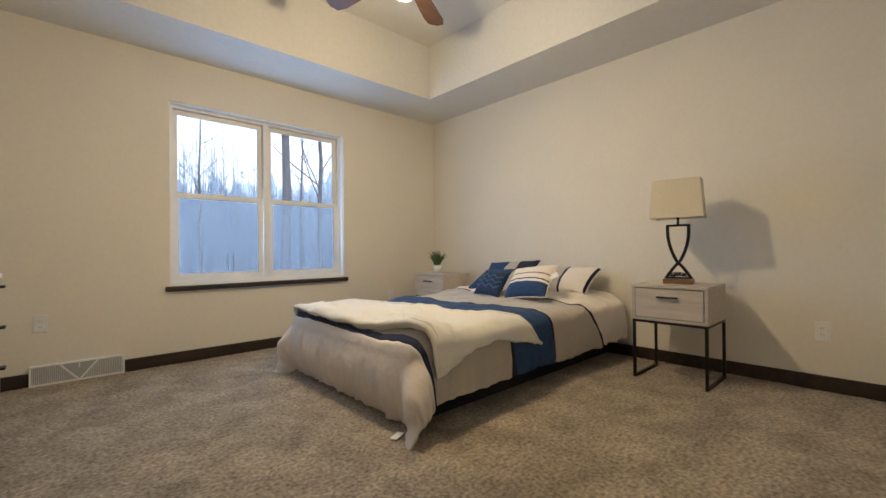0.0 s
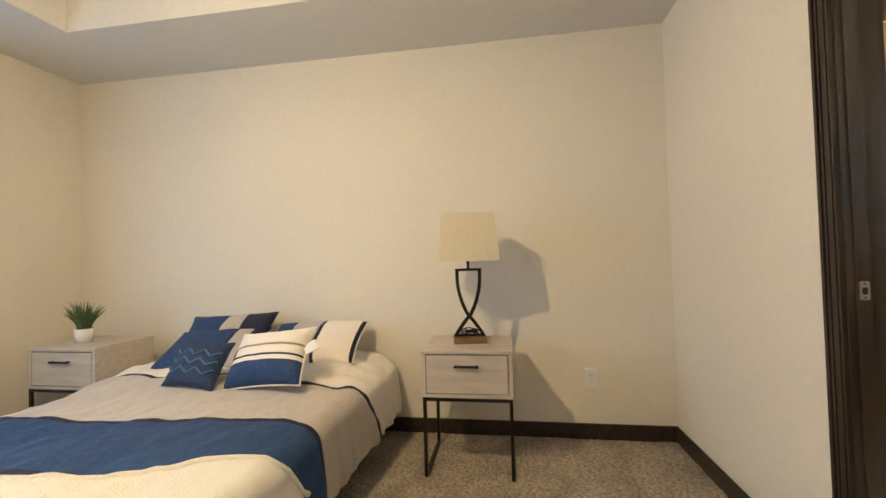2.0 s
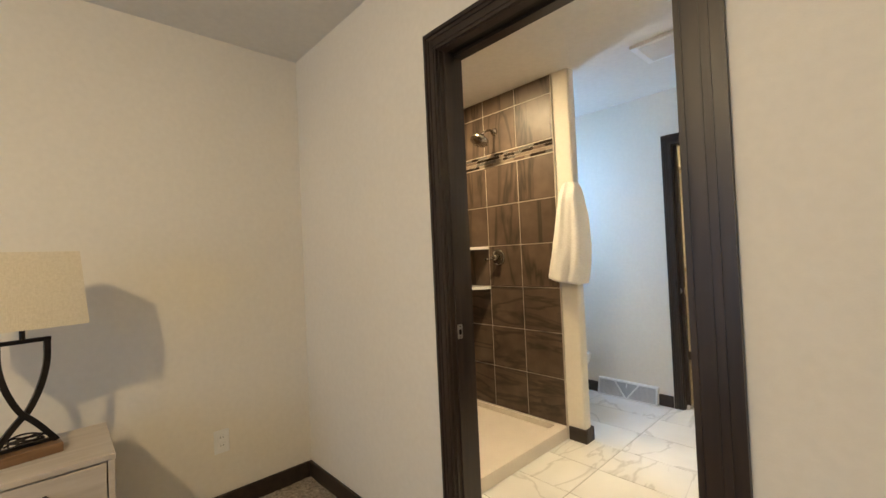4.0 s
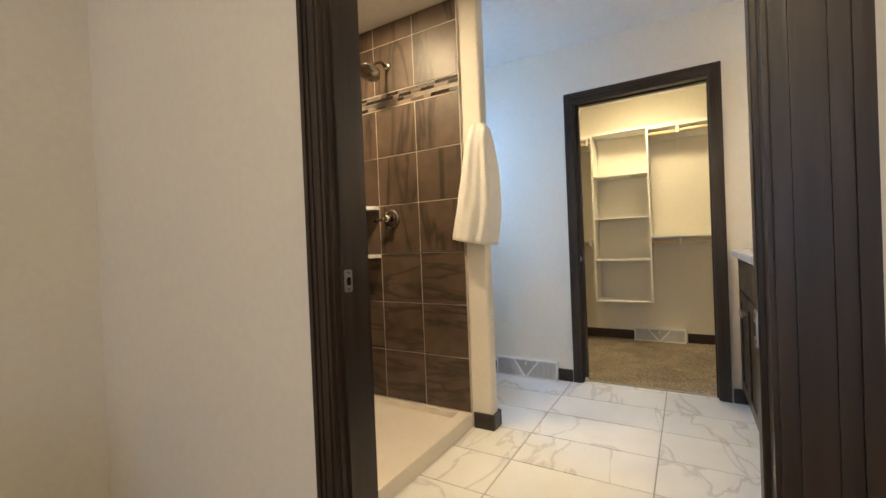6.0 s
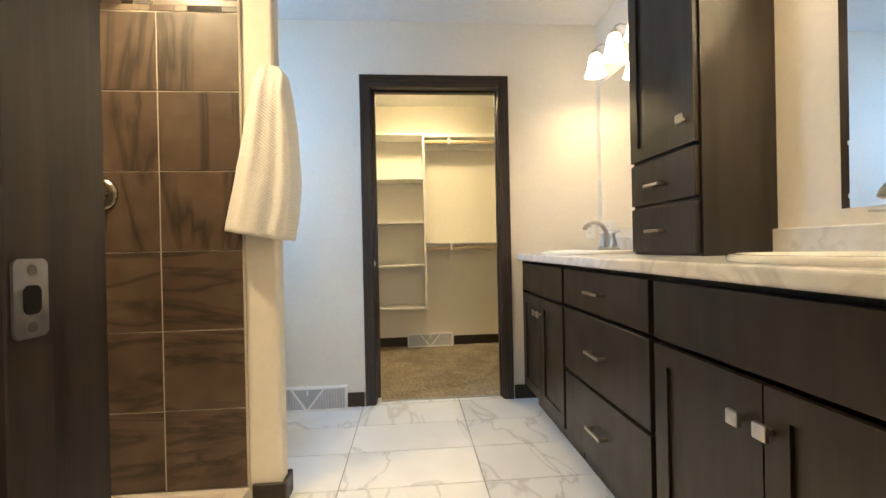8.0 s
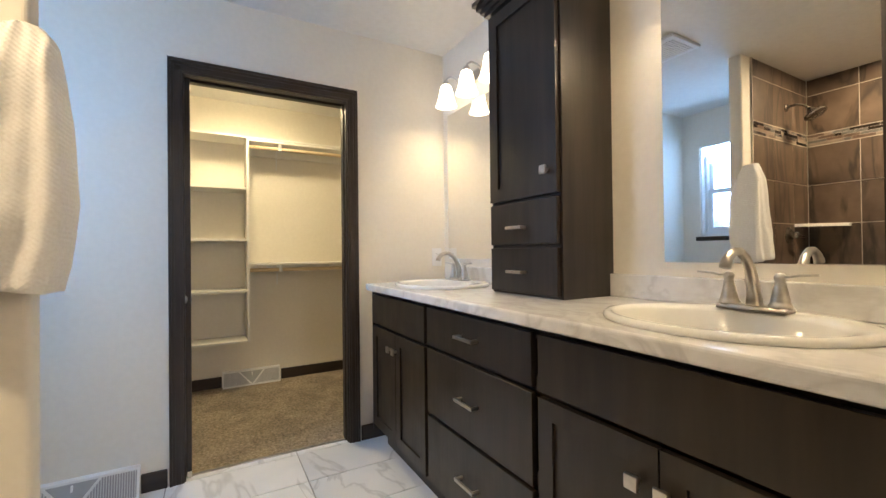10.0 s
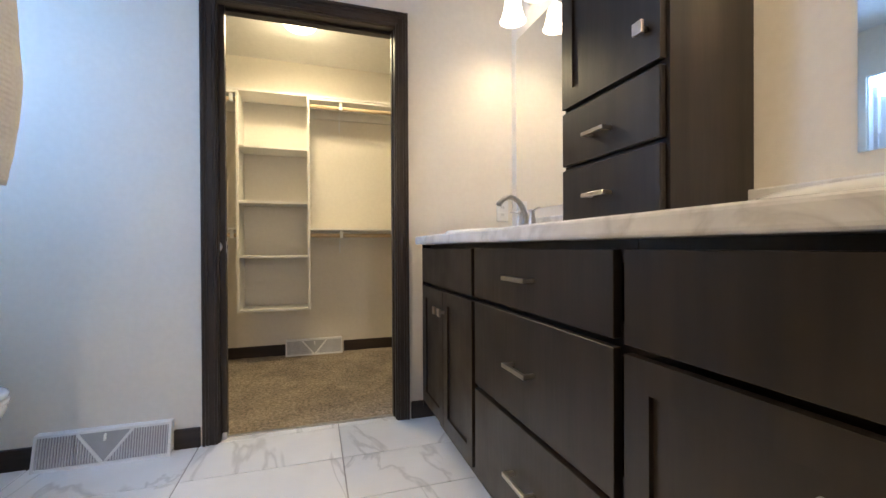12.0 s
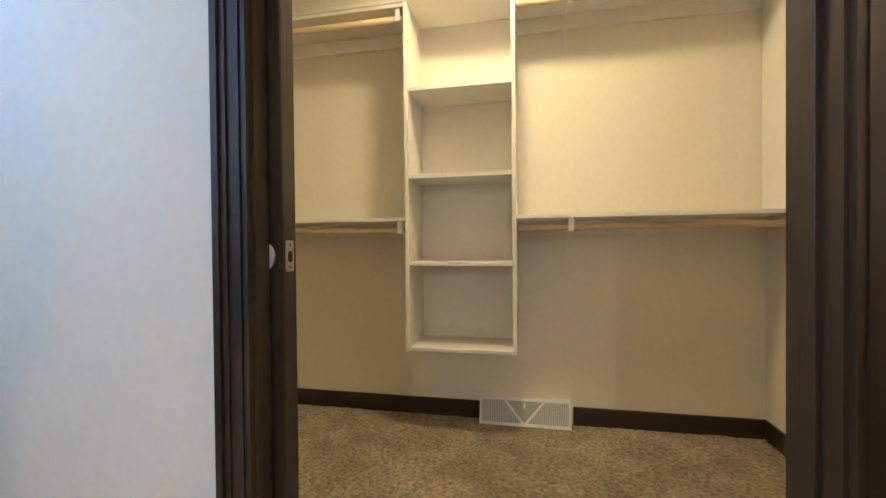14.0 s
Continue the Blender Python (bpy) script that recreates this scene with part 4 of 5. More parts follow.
# ---- bedroom ----
# foot panel cloth: comforter colour lightened in place of light from the west
FOOTC = surf("beige_comforter_lit", (0.66, 0.585, 0.525), (0.72, 0.645, 0.585), 90, 0.85, bump=0.9, bscale=15, big=0.05, sheen=0.3)
COMF = surf("taupe_comforter", (0.435, 0.390, 0.340), (0.485, 0.435, 0.380), 90, 0.85, bump=0.9, bscale=15, big=0.05, sheen=0.3)
NAVY = surf("navy_cloth", (0.008, 0.011, 0.036), (0.014, 0.019, 0.052), 90, 0.8, bump=0.2, bscale=150)
BLUE = surf("blue_cloth", (0.009, 0.040, 0.125), (0.017, 0.060, 0.165), 60, 0.8, bump=0.8, bscale=16, big=0.1)
DENIM = surf("denim_blue_cloth", (0.012, 0.032, 0.085), (0.022, 0.048, 0.115), 60, 0.85, bump=0.4, bscale=130, big=0.1)
LBLUE = surf("pale_blue_cloth", (0.05, 0.12, 0.24), (0.07, 0.15, 0.28), 60, 0.8)
CREAM = surf("cream_cloth", (0.76, 0.695, 0.63), (0.82, 0.755, 0.69), 90, 0.85, bump=0.8, bscale=15, big=0.04, sheen=0.3)
FLEECE = surf("cream_fleece", (0.85, 0.81, 0.71), (0.90, 0.865, 0.78), 120, 0.95, bump=0.9, bscale=170, big=0.05, sheen=0.5)
TAN = surf("tan_cloth", (0.28, 0.22, 0.17), (0.34, 0.27, 0.21), 90, 0.85, bump=0.2)
BLACKC = surf("black_cloth", (0.006, 0.006, 0.007), (0.012, 0.012, 0.013), 60, 0.9)

BF, BH, B0, B1, BT = 1.415, 3.43, 1.53, 2.86, 0.472   # foot, head, near and far side, top of the made bed


def drape(x, y, lift=0.0, wave=1.0):
    """Where the point (x, y) of a flat sheet comes to lie when it is spread over the bed."""
    ox = max(0.0, BF - x)
    oy = max(0.0, B0 - y) - max(0.0, y - B1)
    r = math.hypot(ox, oy)
    tx, ty = max(x, BF), min(max(y, B0), B1)
    n1 = noise.noise(Vector((x * 3.1, y * 3.1, 0.3)))
    n2 = noise.noise(Vector((x * 9.0, y * 9.0, 4.7)))
    top = BT + lift + wave * (0.022 * n1 + 0.009 * n2 + 0.006 * noise.noise(Vector((x * 21, y * 17, 8.1)))) + (0.075 * math.sin(min(1.0, (x - 2.7) / 0.45) * math.pi / 2) * (0.6 + 0.4 * n1 + 0.25 * n2) if x > 2.7 else 0)
    if r < 1e-6:
        edge = min((x - BF), (y - B0), (B1 - y))
        return Vector((tx, ty, top - 0.02 * math.exp(-edge / 0.06)))
    dx, dy = -ox / r, -oy / r
    rad = 0.075 + 0.035 * dx * dx + 0.018 * max(0.0, -dy)
    top -= 0.02
    if r < rad * math.pi / 2:
        out, down = rad * math.sin(r / rad), rad * (1 - math.cos(r / rad))
    else:
        l = r - rad * math.pi / 2
        corner = 4 * dx * dx * dy * dy
        flare = 0.06 - 0.14 * dx ** 4 + 0.38 * corner
        out, down = rad + flare * l, rad + math.sqrt(1 - flare * flare) * l
        out += (0.030 * dx * dx + 0.012 + 0.03 * corner) * math.sin(math.pi * min(1.0, l / 0.30)) * wave
        along = (x if abs(dy) > abs(dx) else y) + 0.25 * math.atan2(dy, dx)
        fold = 0.7 * math.sin(along * 23 + 2.2 * n1) + 0.9 * math.sin(along * 57 + 3 * n2) + 0.5 * math.sin(along * 97 + 4 * n1) + 1.8 * n1
        out += wave * (0.005 + 0.0035 * dx * dx) * fold * min(1.0, l / 0.18)
    if x > 2.7 and dy < 0:
        out += 0.045 * math.sin(min(1.0, (x - 2.7) / 0.5) * math.pi / 2) * min(1.0, r / 0.1)
    out += lift
    floor = top - 0.014 - lift * 0.5
    if down > floor:
        out += 0.85 * (down - floor)
        down = floor + 0.012 * math.sin(9 * out)
    return Vector((tx + dx * out, ty + dy * out, top - down))


def sheet(flat, nu, nv, choose, lift=0.0, wave=1.0, thick=0.012):
    """A draped cloth in panels: flat(u, v) gives the flat place, choose(u, v) names the panel. Returns {name: bmesh}."""
    grid = [[flat(i / nu, j / nv) for j in range(nv + 1)] for i in range(nu + 1)]
    spots = [[drape(*p, lift, wave) for p in row] for row in grid]
    out = {}
    for i in range(nu):
        for j in range(nv):
            bm, verts = out.setdefault(choose((i + 0.5) / nu, (j + 0.5) / nv), (bmesh.new(), {}))
            vs = []
            for a, b in ((i, j), (i + 1, j), (i + 1, j + 1), (i, j + 1)):
                if (a, b) not in verts:
                    verts[a, b] = bm.verts.new(spots[a][b])
                vs.append(verts[a, b])
            bm.faces.new(vs)
    return {k: v[0] for k, v in out.items()}


def cloth_part(name, bm, material, parent, label="", thick=0.012):
    ob = part(name, bm, material, parent, label, True)
    sol = ob.modifiers.new("thickness", "SOLIDIFY")
    sol.thickness, sol.offset = thick, -1.0
    return ob


bed = thing("bed", (0, 0, 0), "low bed frame and mattress dressed in taupe and blue", "bed")
part("base", box(BF + 0.08, BH + 0.03, B0 + 0.03, B1 - 0.03, 0, 0.16, 0.01), BLACKC, bed, "black fabric bed base")
part("mattress", box(BF + 0.03, BH + 0.03, B0 + 0.02, B1 - 0.02, 0.162, BT - 0.06, 0.05, 3), CREAM, bed, "", True)


X0, Y0 = BF - 0.50, B0 - 0.375
SEAMS = [(X0, "foot_panel"), (BF - 0.100, "navy_band"), (BF - 0.060, "taupe_panel"), (2.00, "dark_seam"), (2.03, "blue_band"), (2.43, "upper_seam"),
         (2.455, "upper_panel"), (2.84, "navy_piping"), (2.865, "white_panel"), (BH, "")]
LINES = [X0]
PANELS = []
for (p0, key), (p1, _) in zip(SEAMS, SEAMS[1:]):
    n = max(2, round((p1 - p0) / 0.015))
    for k in range(n):
        LINES.append(p0 + (p1 - p0) * (k + 1) / n)
        PANELS.append(key)


def spread(u, v):
    """The flat comforter: seams run a little askew across the bed, and the corners at the foot are rounded."""
    a = LINES[round(u * len(PANELS))]
    y = Y0 + v * (B1 + 0.375 - Y0)
    askew = min(1.0, max(0.0, (a - 1.6) / 0.3)) * min(1.0, max(0.0, (2.72 - a) / 0.2))
    x = a - 0.13 * askew * (min(max(y, B0), B1) - B0) / (B1 - B0) + 0.5 * max(0.0, B0 - y) * min(1.0, max(0.0, (a - 2.5) / 0.3)) * min(1.0, max(0.0, (BH - a) / 0.4))
    ox, oy = max(0.0, BF - x) / 0.50, (max(0.0, B0 - y) + max(0.0, y - B1)) / 0.375
    x += 0.50 * ox * (1 - math.sqrt(1 - 0.22 * oy * oy))
    y += math.copysign(0.375 * oy * (1 - math.sqrt(1 - 0.22 * ox * ox)), B0 - y)
    return x, y


cf = thing("comforter", (0, 0, 0), "taupe comforter with blue and navy bands spread over the bed", "comforter")
pieces = sheet(spread, len(PANELS), 130, lambda u, v: PANELS[int(u * len(PANELS))])
PM = {"foot_panel": FOOTC, "navy_band": NAVY, "taupe_panel": COMF, "dark_seam": NAVY, "upper_seam": NAVY, "blue_band": BLUE, "upper_panel": COMF, "navy_piping": NAVY, "white_panel": CREAM}
for key, bm in pieces.items():
    cloth_part(key, bm, PM[key], cf)
tag = box(-0.075, 0.0, -0.018, 0.018, 0.004, 0.010, 0.002, 1)
part("care_label", turned(tag, pose(1.27, 1.52, 0.0, 0, 0, 25)), WHITE, cf, "white cloth care label")


def throw_flat(u, v):
    y = 1.27 + v * 1.70
    left = 1.39 - 0.03 * v + 0.025 * math.sin(v * 7)
    right = 2.25 - 0.40 * min(1.0, v * 1.9) ** 0.8 + 0.02 * math.sin(v * 11)
    near = 0.10 * math.sin(u * 3.1) * (1 - min(1, v * 3))
    return (left + u * (right - left), y + near)


th = thing("throw_blanket", (0, 0, 0), "cream fleece throw blanket laid across the foot of the bed", "blanket")
for key, bm in sheet(throw_flat, 60, 110, lambda x, y: "fleece", 0.022, 1.5).items():
    cloth_part(key, bm, FLEECE, th, "", 0.02)
for key, bm in sheet(lambda u, v: throw_flat(0.012 + 0.20 * u * (0.75 + 0.5 * v), v * 0.985 + 0.012), 24, 100, lambda x, y: "folded_edge", 0.046, 1.5).items():
    cloth_part(key, bm, FLEECE, th, "", 0.02)
hem = []
for i in range(61):
    hem.append(drape(*throw_flat(0.0, i / 60), 0.034, 1.5))
part("rolled_hem", tube(hem, 0.016, 8), FLEECE, th, "", True)
hem = [drape(*throw_flat(1.0, i / 60), 0.022, 1.5) for i in range(61)]
part("rolled_hem", tube(hem, 0.010, 8), FLEECE, th, "", True)


def cushion(name, m, w, h, t, bands, across, label, pinch=0.07, piping=None):
    """A stuffed pillow; local x its width, z its height, y its thickness. bands: (upper limit 0 to 1, name, material) along x or z."""
    ob = thing(name, (0, 0, 0), label, "pillow", "bed pillows")
    ob.matrix_basis = m
    n = 28
    made = {}

    def spot(i, j, side):
        u, v = 2 * i / n - 1, 2 * j / n - 1
        fat = (max(0.0, 1 - u ** 4) * max(0.0, 1 - v ** 4)) ** 0.5 * (0.65 + 0.35 * (1 - u * u) * (1 - v * v))
        px = 1 - pinch * (1 - v * v) ** 1.0 * abs(u) ** 3
        pz = 1 - pinch * (1 - u * u) ** 1.0 * abs(v) ** 3
        wr = 0.006 * noise.noise(Vector((u * 3 + w * 9, v * 3 + h * 7, side))) * fat
        return (w / 2 * u * px, side * (t / 2 * fat) + wr, h / 2 * v * pz + h / 2)

    for side in (-1, 1):
        for i in range(n):
            for j in range(n):
                k = (i + 0.5) / n if across == "x" else (j + 0.5) / n
                idx = next(q for q, b in enumerate(bands) if k <= b[0])
                bm, verts = made.setdefault(idx, (bmesh.new(), {}))
                vs = []
                for a, b in ((i, j), (i + 1, j), (i + 1, j + 1), (i, j + 1)):
                    edge = a in (0, n) or b in (0, n)
                    kk = (a, b, 0 if edge else side)
                    if kk not in verts:
                        verts[kk] = bm.verts.new(spot(a, b, side))
                    vs.append(verts[kk])
                bm.faces.new(vs)
    for idx, (bm, _) in made.items():
        part(bands[idx][1], bm, bands[idx][2], ob, "", True)
    rim = [spot(i, 0, 1) for i in range(n)] + [spot(n, j, 1) for j in range(n)] + [spot(n - i, n, 1) for i in range(n)] + [spot(0, n - j, 1) for j in range(n + 1)]
    part("piping", tube(rim, 0.005, 6), piping or bands[0][2], ob, "", True)
    return ob


SHAM = [(0.05, "navy_end", NAVY), (0.38, "cream_panel", CREAM), (0.44, "navy_stripe", NAVY), (0.70, "taupe_panel", COMF), (1.0, "blue_panel", BLUE)]
cushion("pillow", pose(3.10, 1.86, 0.51, 58, 2, 90), 0.60, 0.36, 0.16, SHAM, "x", "cream, taupe and blue striped sham leaning on the wall", 0.06, CREAM)
cushion("pillow", pose(3.14, 2.46, 0.49, 44, 3, 90), 0.60, 0.37, 0.15, [(0.06, "navy_end", NAVY), (0.30, "blue_panel", NAVY), (0.50, "taupe_panel", COMF), (1.0, "outer_blue_panel", BLUE)], "x", "navy and blue pillow sham with a taupe stripe", 0.07, NAVY)
cushion("pillow", pose(3.00, 2.46, 0.50, 62, 3, 92), 0.60, 0.36, 0.15, [(0.10, "navy_stripe", NAVY), (0.24, "taupe_panel", COMF), (0.30, "navy_line", NAVY), (1.0, "blue_panel", BLUE)], "x", "deep blue pillow behind the chevron cushion", 0.07, BLUE)
chev = cushion("pillow", pose(2.71, 2.255, 0.495, 38, -2, 86), 0.29, 0.245, 0.12, [(1.0, "cover", DENIM)], "x", "small blue cushion with stitched chevron lines", 0.09)
for k in range(3):
    zz = 0.070 + 0.046 * k
    pts = []
    for i in range(41):
        u = i / 40
        x = -0.128 + 0.256 * u
        z = zz + 0.030 * (abs(((u * 3.0) % 1.0) - 0.5) * 2 - 0.5)
        a, b = x / 0.145, z / 0.1225 - 1
        fat = (max(0.0, 1 - a ** 4) * max(0.0, 1 - b ** 4)) ** 0.5 * (0.65 + 0.35 * (1 - a * a) * (1 - b * b))
        pts.append((x, 0.060 * fat + 0.001, z))
    part("chevron_stitching", tube(pts, 0.0055, 5), LBLUE, chev, "pale blue zigzag stitching", True)
wp = cushion("pillow", pose(2.73, 1.88, 0.495, 40, 6, 86), 0.43, 0.31, 0.16, [(0.36, "blue_panel", BLUE), (0.42, "cream_strip", CREAM), (0.46, "navy_line", NAVY), (0.60, "cream_panel", CREAM), (0.655, "tan_stripe", TAN), (1.0, "upper_panel", CREAM)], "z", "cream and navy striped cushion with a white tag", 0.08, CREAM)
part("tag", turned(box(-0.035, 0.03, -0.003, 0.003, -0.04, 0.04, 0.001, 1), pose(-0.222, 0.012, 0.19, 20, 35, 10)), WHITE, wp, "white cloth tag")


def nightstand(at, label):
    s = thing("nightstand", at, label, "nightstand", "nightstands")
    w, d = 0.452, 0.40
    z0, z1 = 0.395, 0.632
    sh_ = bmesh.new()
    bm_box(sh_, 0.004, d, 0, 0.018, z0, z1 - 0.020)
    bm_box(sh_, 0.004, d, w - 0.018, w, z0, z1 - 0.020)
    bm_box(sh_, 0.004, d, 0.018, w - 0.018, z0, z0 + 0.018)
    bm_box(sh_, d - 0.012, d, 0.018, w - 0.018, z0 + 0.018, z1 - 0.020)
    part("carcass", sh_, OAK, s)
    part("top", box(0, d, -0.003, w + 0.003, z1 - 0.0195, z1, 0.002, 1), OAK, s)
    dr = part("drawer", box(0.002, 0.02, 0.022, w - 0.022, z0 + 0.022, z1 - 0.026, 0.002, 1), OAK, s)
    h = box(-0.022, -0.012, w / 2 - 0.062, w / 2 + 0.062, 0.548, 0.560, 0.002, 1)
    for q in (-0.052, 0.052):
        bm_box(h, -0.013, 0.004, w / 2 + q - 0.005, w / 2 + q + 0.005, 0.549, 0.559)
    part("handle", h, BLACKM, dr, "dark bronze bar handle")
    b = 0.0085
    for y in (b + 0.002, w - b - 0.002):
        for x in (b + 0.002, d - b - 0.002):
            part("leg", box(x - b, x + b, y - b, y + b, 0.0, z0 - 0.0175, 0.001, 1), BLACKM, s)
        part("floor_runner", box(2 * b + 0.0025, d - 2 * b - 0.0025, y - b, y + b, 0.0, 2 * b, 0.001, 1), BLACKM, s)
        part("side_rail", box(0.002, d - 0.002, y - b, y + b, z0 - 0.0172, z0 - 0.0003), BLACKM, s)
    for x in (b + 0.002, d - b - 0.002):
        part("cross_rail", box(x - b, x + b, 2 * b + 0.0025, w - 2 * b - 0.0025, z0 - 0.0172, z0 - 0.0003), BLACKM, s)
    return s


nightstand((2.955, 0.685, 0), "pale oak nightstand on dark metal legs, holding a lamp")
nightstand((2.925, 3.025, 0), "pale oak nightstand on dark metal legs, holding a potted plant")

# table lamp
SHADEC = surf("linen_lampshade", (0.68, 0.60, 0.45), (0.76, 0.68, 0.53), 140, 0.9, bump=0.3, bscale=300, big=0.03)
lp = thing("table_lamp", (3.16, 0.908, 0.632), "table lamp with a cream shade and crossed dark metal frame", "table lamp", turn=10)
part("base_block", box(-0.055, 0.055, -0.088, 0.088, 0, 0.033, 0.003), WOODB, lp, "brown wooden base block")
for s in (-1, 1):
    pts = []
    for i in range(25):
        t = i / 24
        z = 0.034 + 0.355 * t
        if t < 0.3:
            y = s * (0.078 * (1 - t / 0.3) ** 0.85)
        else:
            q = (t - 0.3) / 0.7
            y = -s * 0.062 * math.sin(min(1.0, q * 1.15) * math.pi / 2) ** 0.8
        pts.append((0.004 * s, y, z))
    part("curved_bar", bar(pts, 0.020, 0.018, (1, 0, 0)), BLACKM, lp)
part("top_bar", box(-0.01, 0.01, -0.072, 0.072, 0.388, 0.402, 0.001, 1), BLACKM, lp)
part("stem", tube([(0, 0, 0.402), (0, 0, 0.47)], 0.008, 10), BLACKM, lp)
part("lower_stretcher", box(-0.008, 0.008, -0.07, 0.07, 0.034, 0.046, 0.001, 1), BLACKM, lp)
coil = []
for i in range(121):
    a = i / 120 * 2 * math.pi * 4.3
    coil.append((0.020 * math.cos(a) + 0.004 * math.sin(3.1 * a), 0.046 * math.sin(a) + 0.006 * math.cos(1.7 * a), 0.052 + 0.018 * i / 120 + 0.006 * math.sin(2.3 * a)))
part("coiled_cord", tube(coil, 0.003, 6), BLACKM, lp, "black lamp cord coiled on the base", True)
shd = bmesh.new()
loops = []
for z, a, b in ((0.442, 0.105, 0.158), (0.70, 0.090, 0.140), (0.70, 0.087, 0.137), (0.442, 0.102, 0.155)):
    loops.append([shd.verts.new((x * a, y * b, z)) for x, y in ((-1, -1), (1, -1), (1, 1), (-1, 1))])
for a, b in zip(loops, loops[1:] + loops[:1]):
    for k in range(4):
        shd.faces.new((a[k], a[(k + 1) % 4], b[(k + 1) % 4], b[k]))
part("shade", shd, SHADEC, lp, "cream linen tapered lampshade")
part("shade_spider", bar([(0, -0.139, 0.68), (0, 0.139, 0.68)], 0.004, 0.004, (1, 0, 0)), BLACKM, lp)
part("harp", tube([(0, 0, 0.47), (0, 0, 0.68)], 0.004, 8), BLACKM, lp)

# potted grass plant
pp = thing("potted_plant", (3.10, 3.30, 0.632), "small green grassy plant in a white pot on the nightstand", "plant")
part("pot", lathe([(0.0, 0.0), (0.040, 0.0), (0.050, 0.085), (0.046, 0.085), (0.043, 0.07), (0.0, 0.07)], 28), CERAMIC, pp, "", True)
LEAF = surf("grass_leaf", (0.055, 0.105, 0.034), (0.105, 0.17, 0.06), 30, 0.6)
rng = random.Random(5)
for i in range(130):
    a, lean, l = rng.uniform(0, 6.28), rng.uniform(0.08, 0.62), rng.uniform(0.10, 0.205)
    w0 = rng.uniform(0.005, 0.009)
    r0 = rng.uniform(0, 0.03)
    pts, ws = [], []
    for k in range(5):
        t = k / 4
        out = r0 + l * lean * t ** 1.6
        pts.append((out * math.cos(a), out * math.sin(a), 0.068 + l * (t - 0.35 * lean * t * t)))
        ws.append(w0 * (1 - 0.9 * t))
    part("leaf", tube(pts, ws, 4), LEAF, pp)

# ceiling fan with its light
fan = thing("ceiling_fan", (1.555, 1.83, TOP - 0.02), "ceiling fan with dark walnut blades and a lit glass bowl", "ceiling fan")
part("canopy", lathe([(0.0, 0.0), (0.075, 0.0), (0.07, -0.03), (0.03, -0.06)], 24), BLACKM, fan, "", True)
part("downrod", tube([(0, 0, -0.05), (0, 0, -0.36)], 0.013, 12), BLACKM, fan, "", True)
part("motor", lathe([(0.0, -0.34), (0.05, -0.34), (0.11, -0.37), (0.125, -0.42), (0.12, -0.47), (0.09, -0.51), (0.06, -0.53), (0.0, -0.535)], 32), BLACKM, fan, "", True)
WALNUT = surf("walnut_blade", (0.050, 0.022, 0.012), (0.095, 0.045, 0.022), 20, 0.4, big=0.1, stretch=(0.12, 1, 1))
for k in range(5):
    m = pose(0, 0, -0.455, 0, 0, 31 + 72 * k) @ pose(0, 0, 0, 11)
    bl = bmesh.new()
    top, bot = [], []
    outline = [(0.17, -0.045), (0.40, -0.062), (0.56, -0.070), (0.625, -0.055), (0.645, 0.0), (0.625, 0.055), (0.56, 0.070), (0.40, 0.062), (0.17, 0.045)]
    for x, y in outline:
        top.append(bl.verts.new((x, y, 0.004)))
        bot.append(bl.verts.new((x, y, -0.004)))
    bl.faces.new(top), bl.faces.new(bot[::-1])
    for i in range(len(top)):
        j = (i + 1) % len(top)
        bl.faces.new((top[i], top[j], bot[j], bot[i]))
    part("blade", turned(bl, m), WALNUT, fan, "dark walnut fan blade")
    part("blade_iron", turned(box(0.09, 0.21, -0.018, 0.018, 0.0045, 0.010, 0.002, 1), m), BLACKM, fan)
part("light_bowl", lathe([(0.085, -0.53), (0.088, -0.56), (0.075, -0.60), (0.045, -0.63), (0.0, -0.64)], 28), glow("lit_fan_glass", (1.0, 0.88, 0.70), 2.5), fan, "glowing frosted glass bowl", True)
part("pull_chain", tube([(-0.04, -0.06, -0.52), (-0.042, -0.062, -0.66)], 0.002, 6), BLACKM, fan)
part("chain_knob", lathe([(0.0, -0.675), (0.006, -0.67), (0.006, -0.662), (0.0, -0.657)], 10, (-0.042, -0.062)), BLACKM, fan, "", True)

# dresser against the west wall
ds = thing("dresser", (-0.615, 1.60, 0), "white dresser with dark handles and dark legs", "dresser")
part("carcass", box(0, 0.45, 0, 1.36, 0.14, 0.755, 0.004), WHITE, ds)
part("top", box(0, 0.475, -0.012, 1.372, 0.757, 0.78, 0.003), WHITE, ds)
for col in range(2):
    for row in range(3):
        y0, z0 = 0.02 + col * 0.665, 0.155 + row * 0.2
        dr = part("drawer", box(0.451, 0.468, y0, y0 + 0.655, z0, z0 + 0.19, 0.002, 1), WHITE, ds)
        part("handle", box(0.469, 0.492, y0 + 0.58, y0 + 0.64, z0 + 0.155, z0 + 0.168, 0.003, 1), BLACKM, dr)
for x in (0.03, 0.42):
    for y in (0.03, 1.33):
        part("leg", box(x - 0.02, x + 0.02, y - 0.02, y + 0.02, 0, 0.139, 0.003, 1), BLACKM, ds)


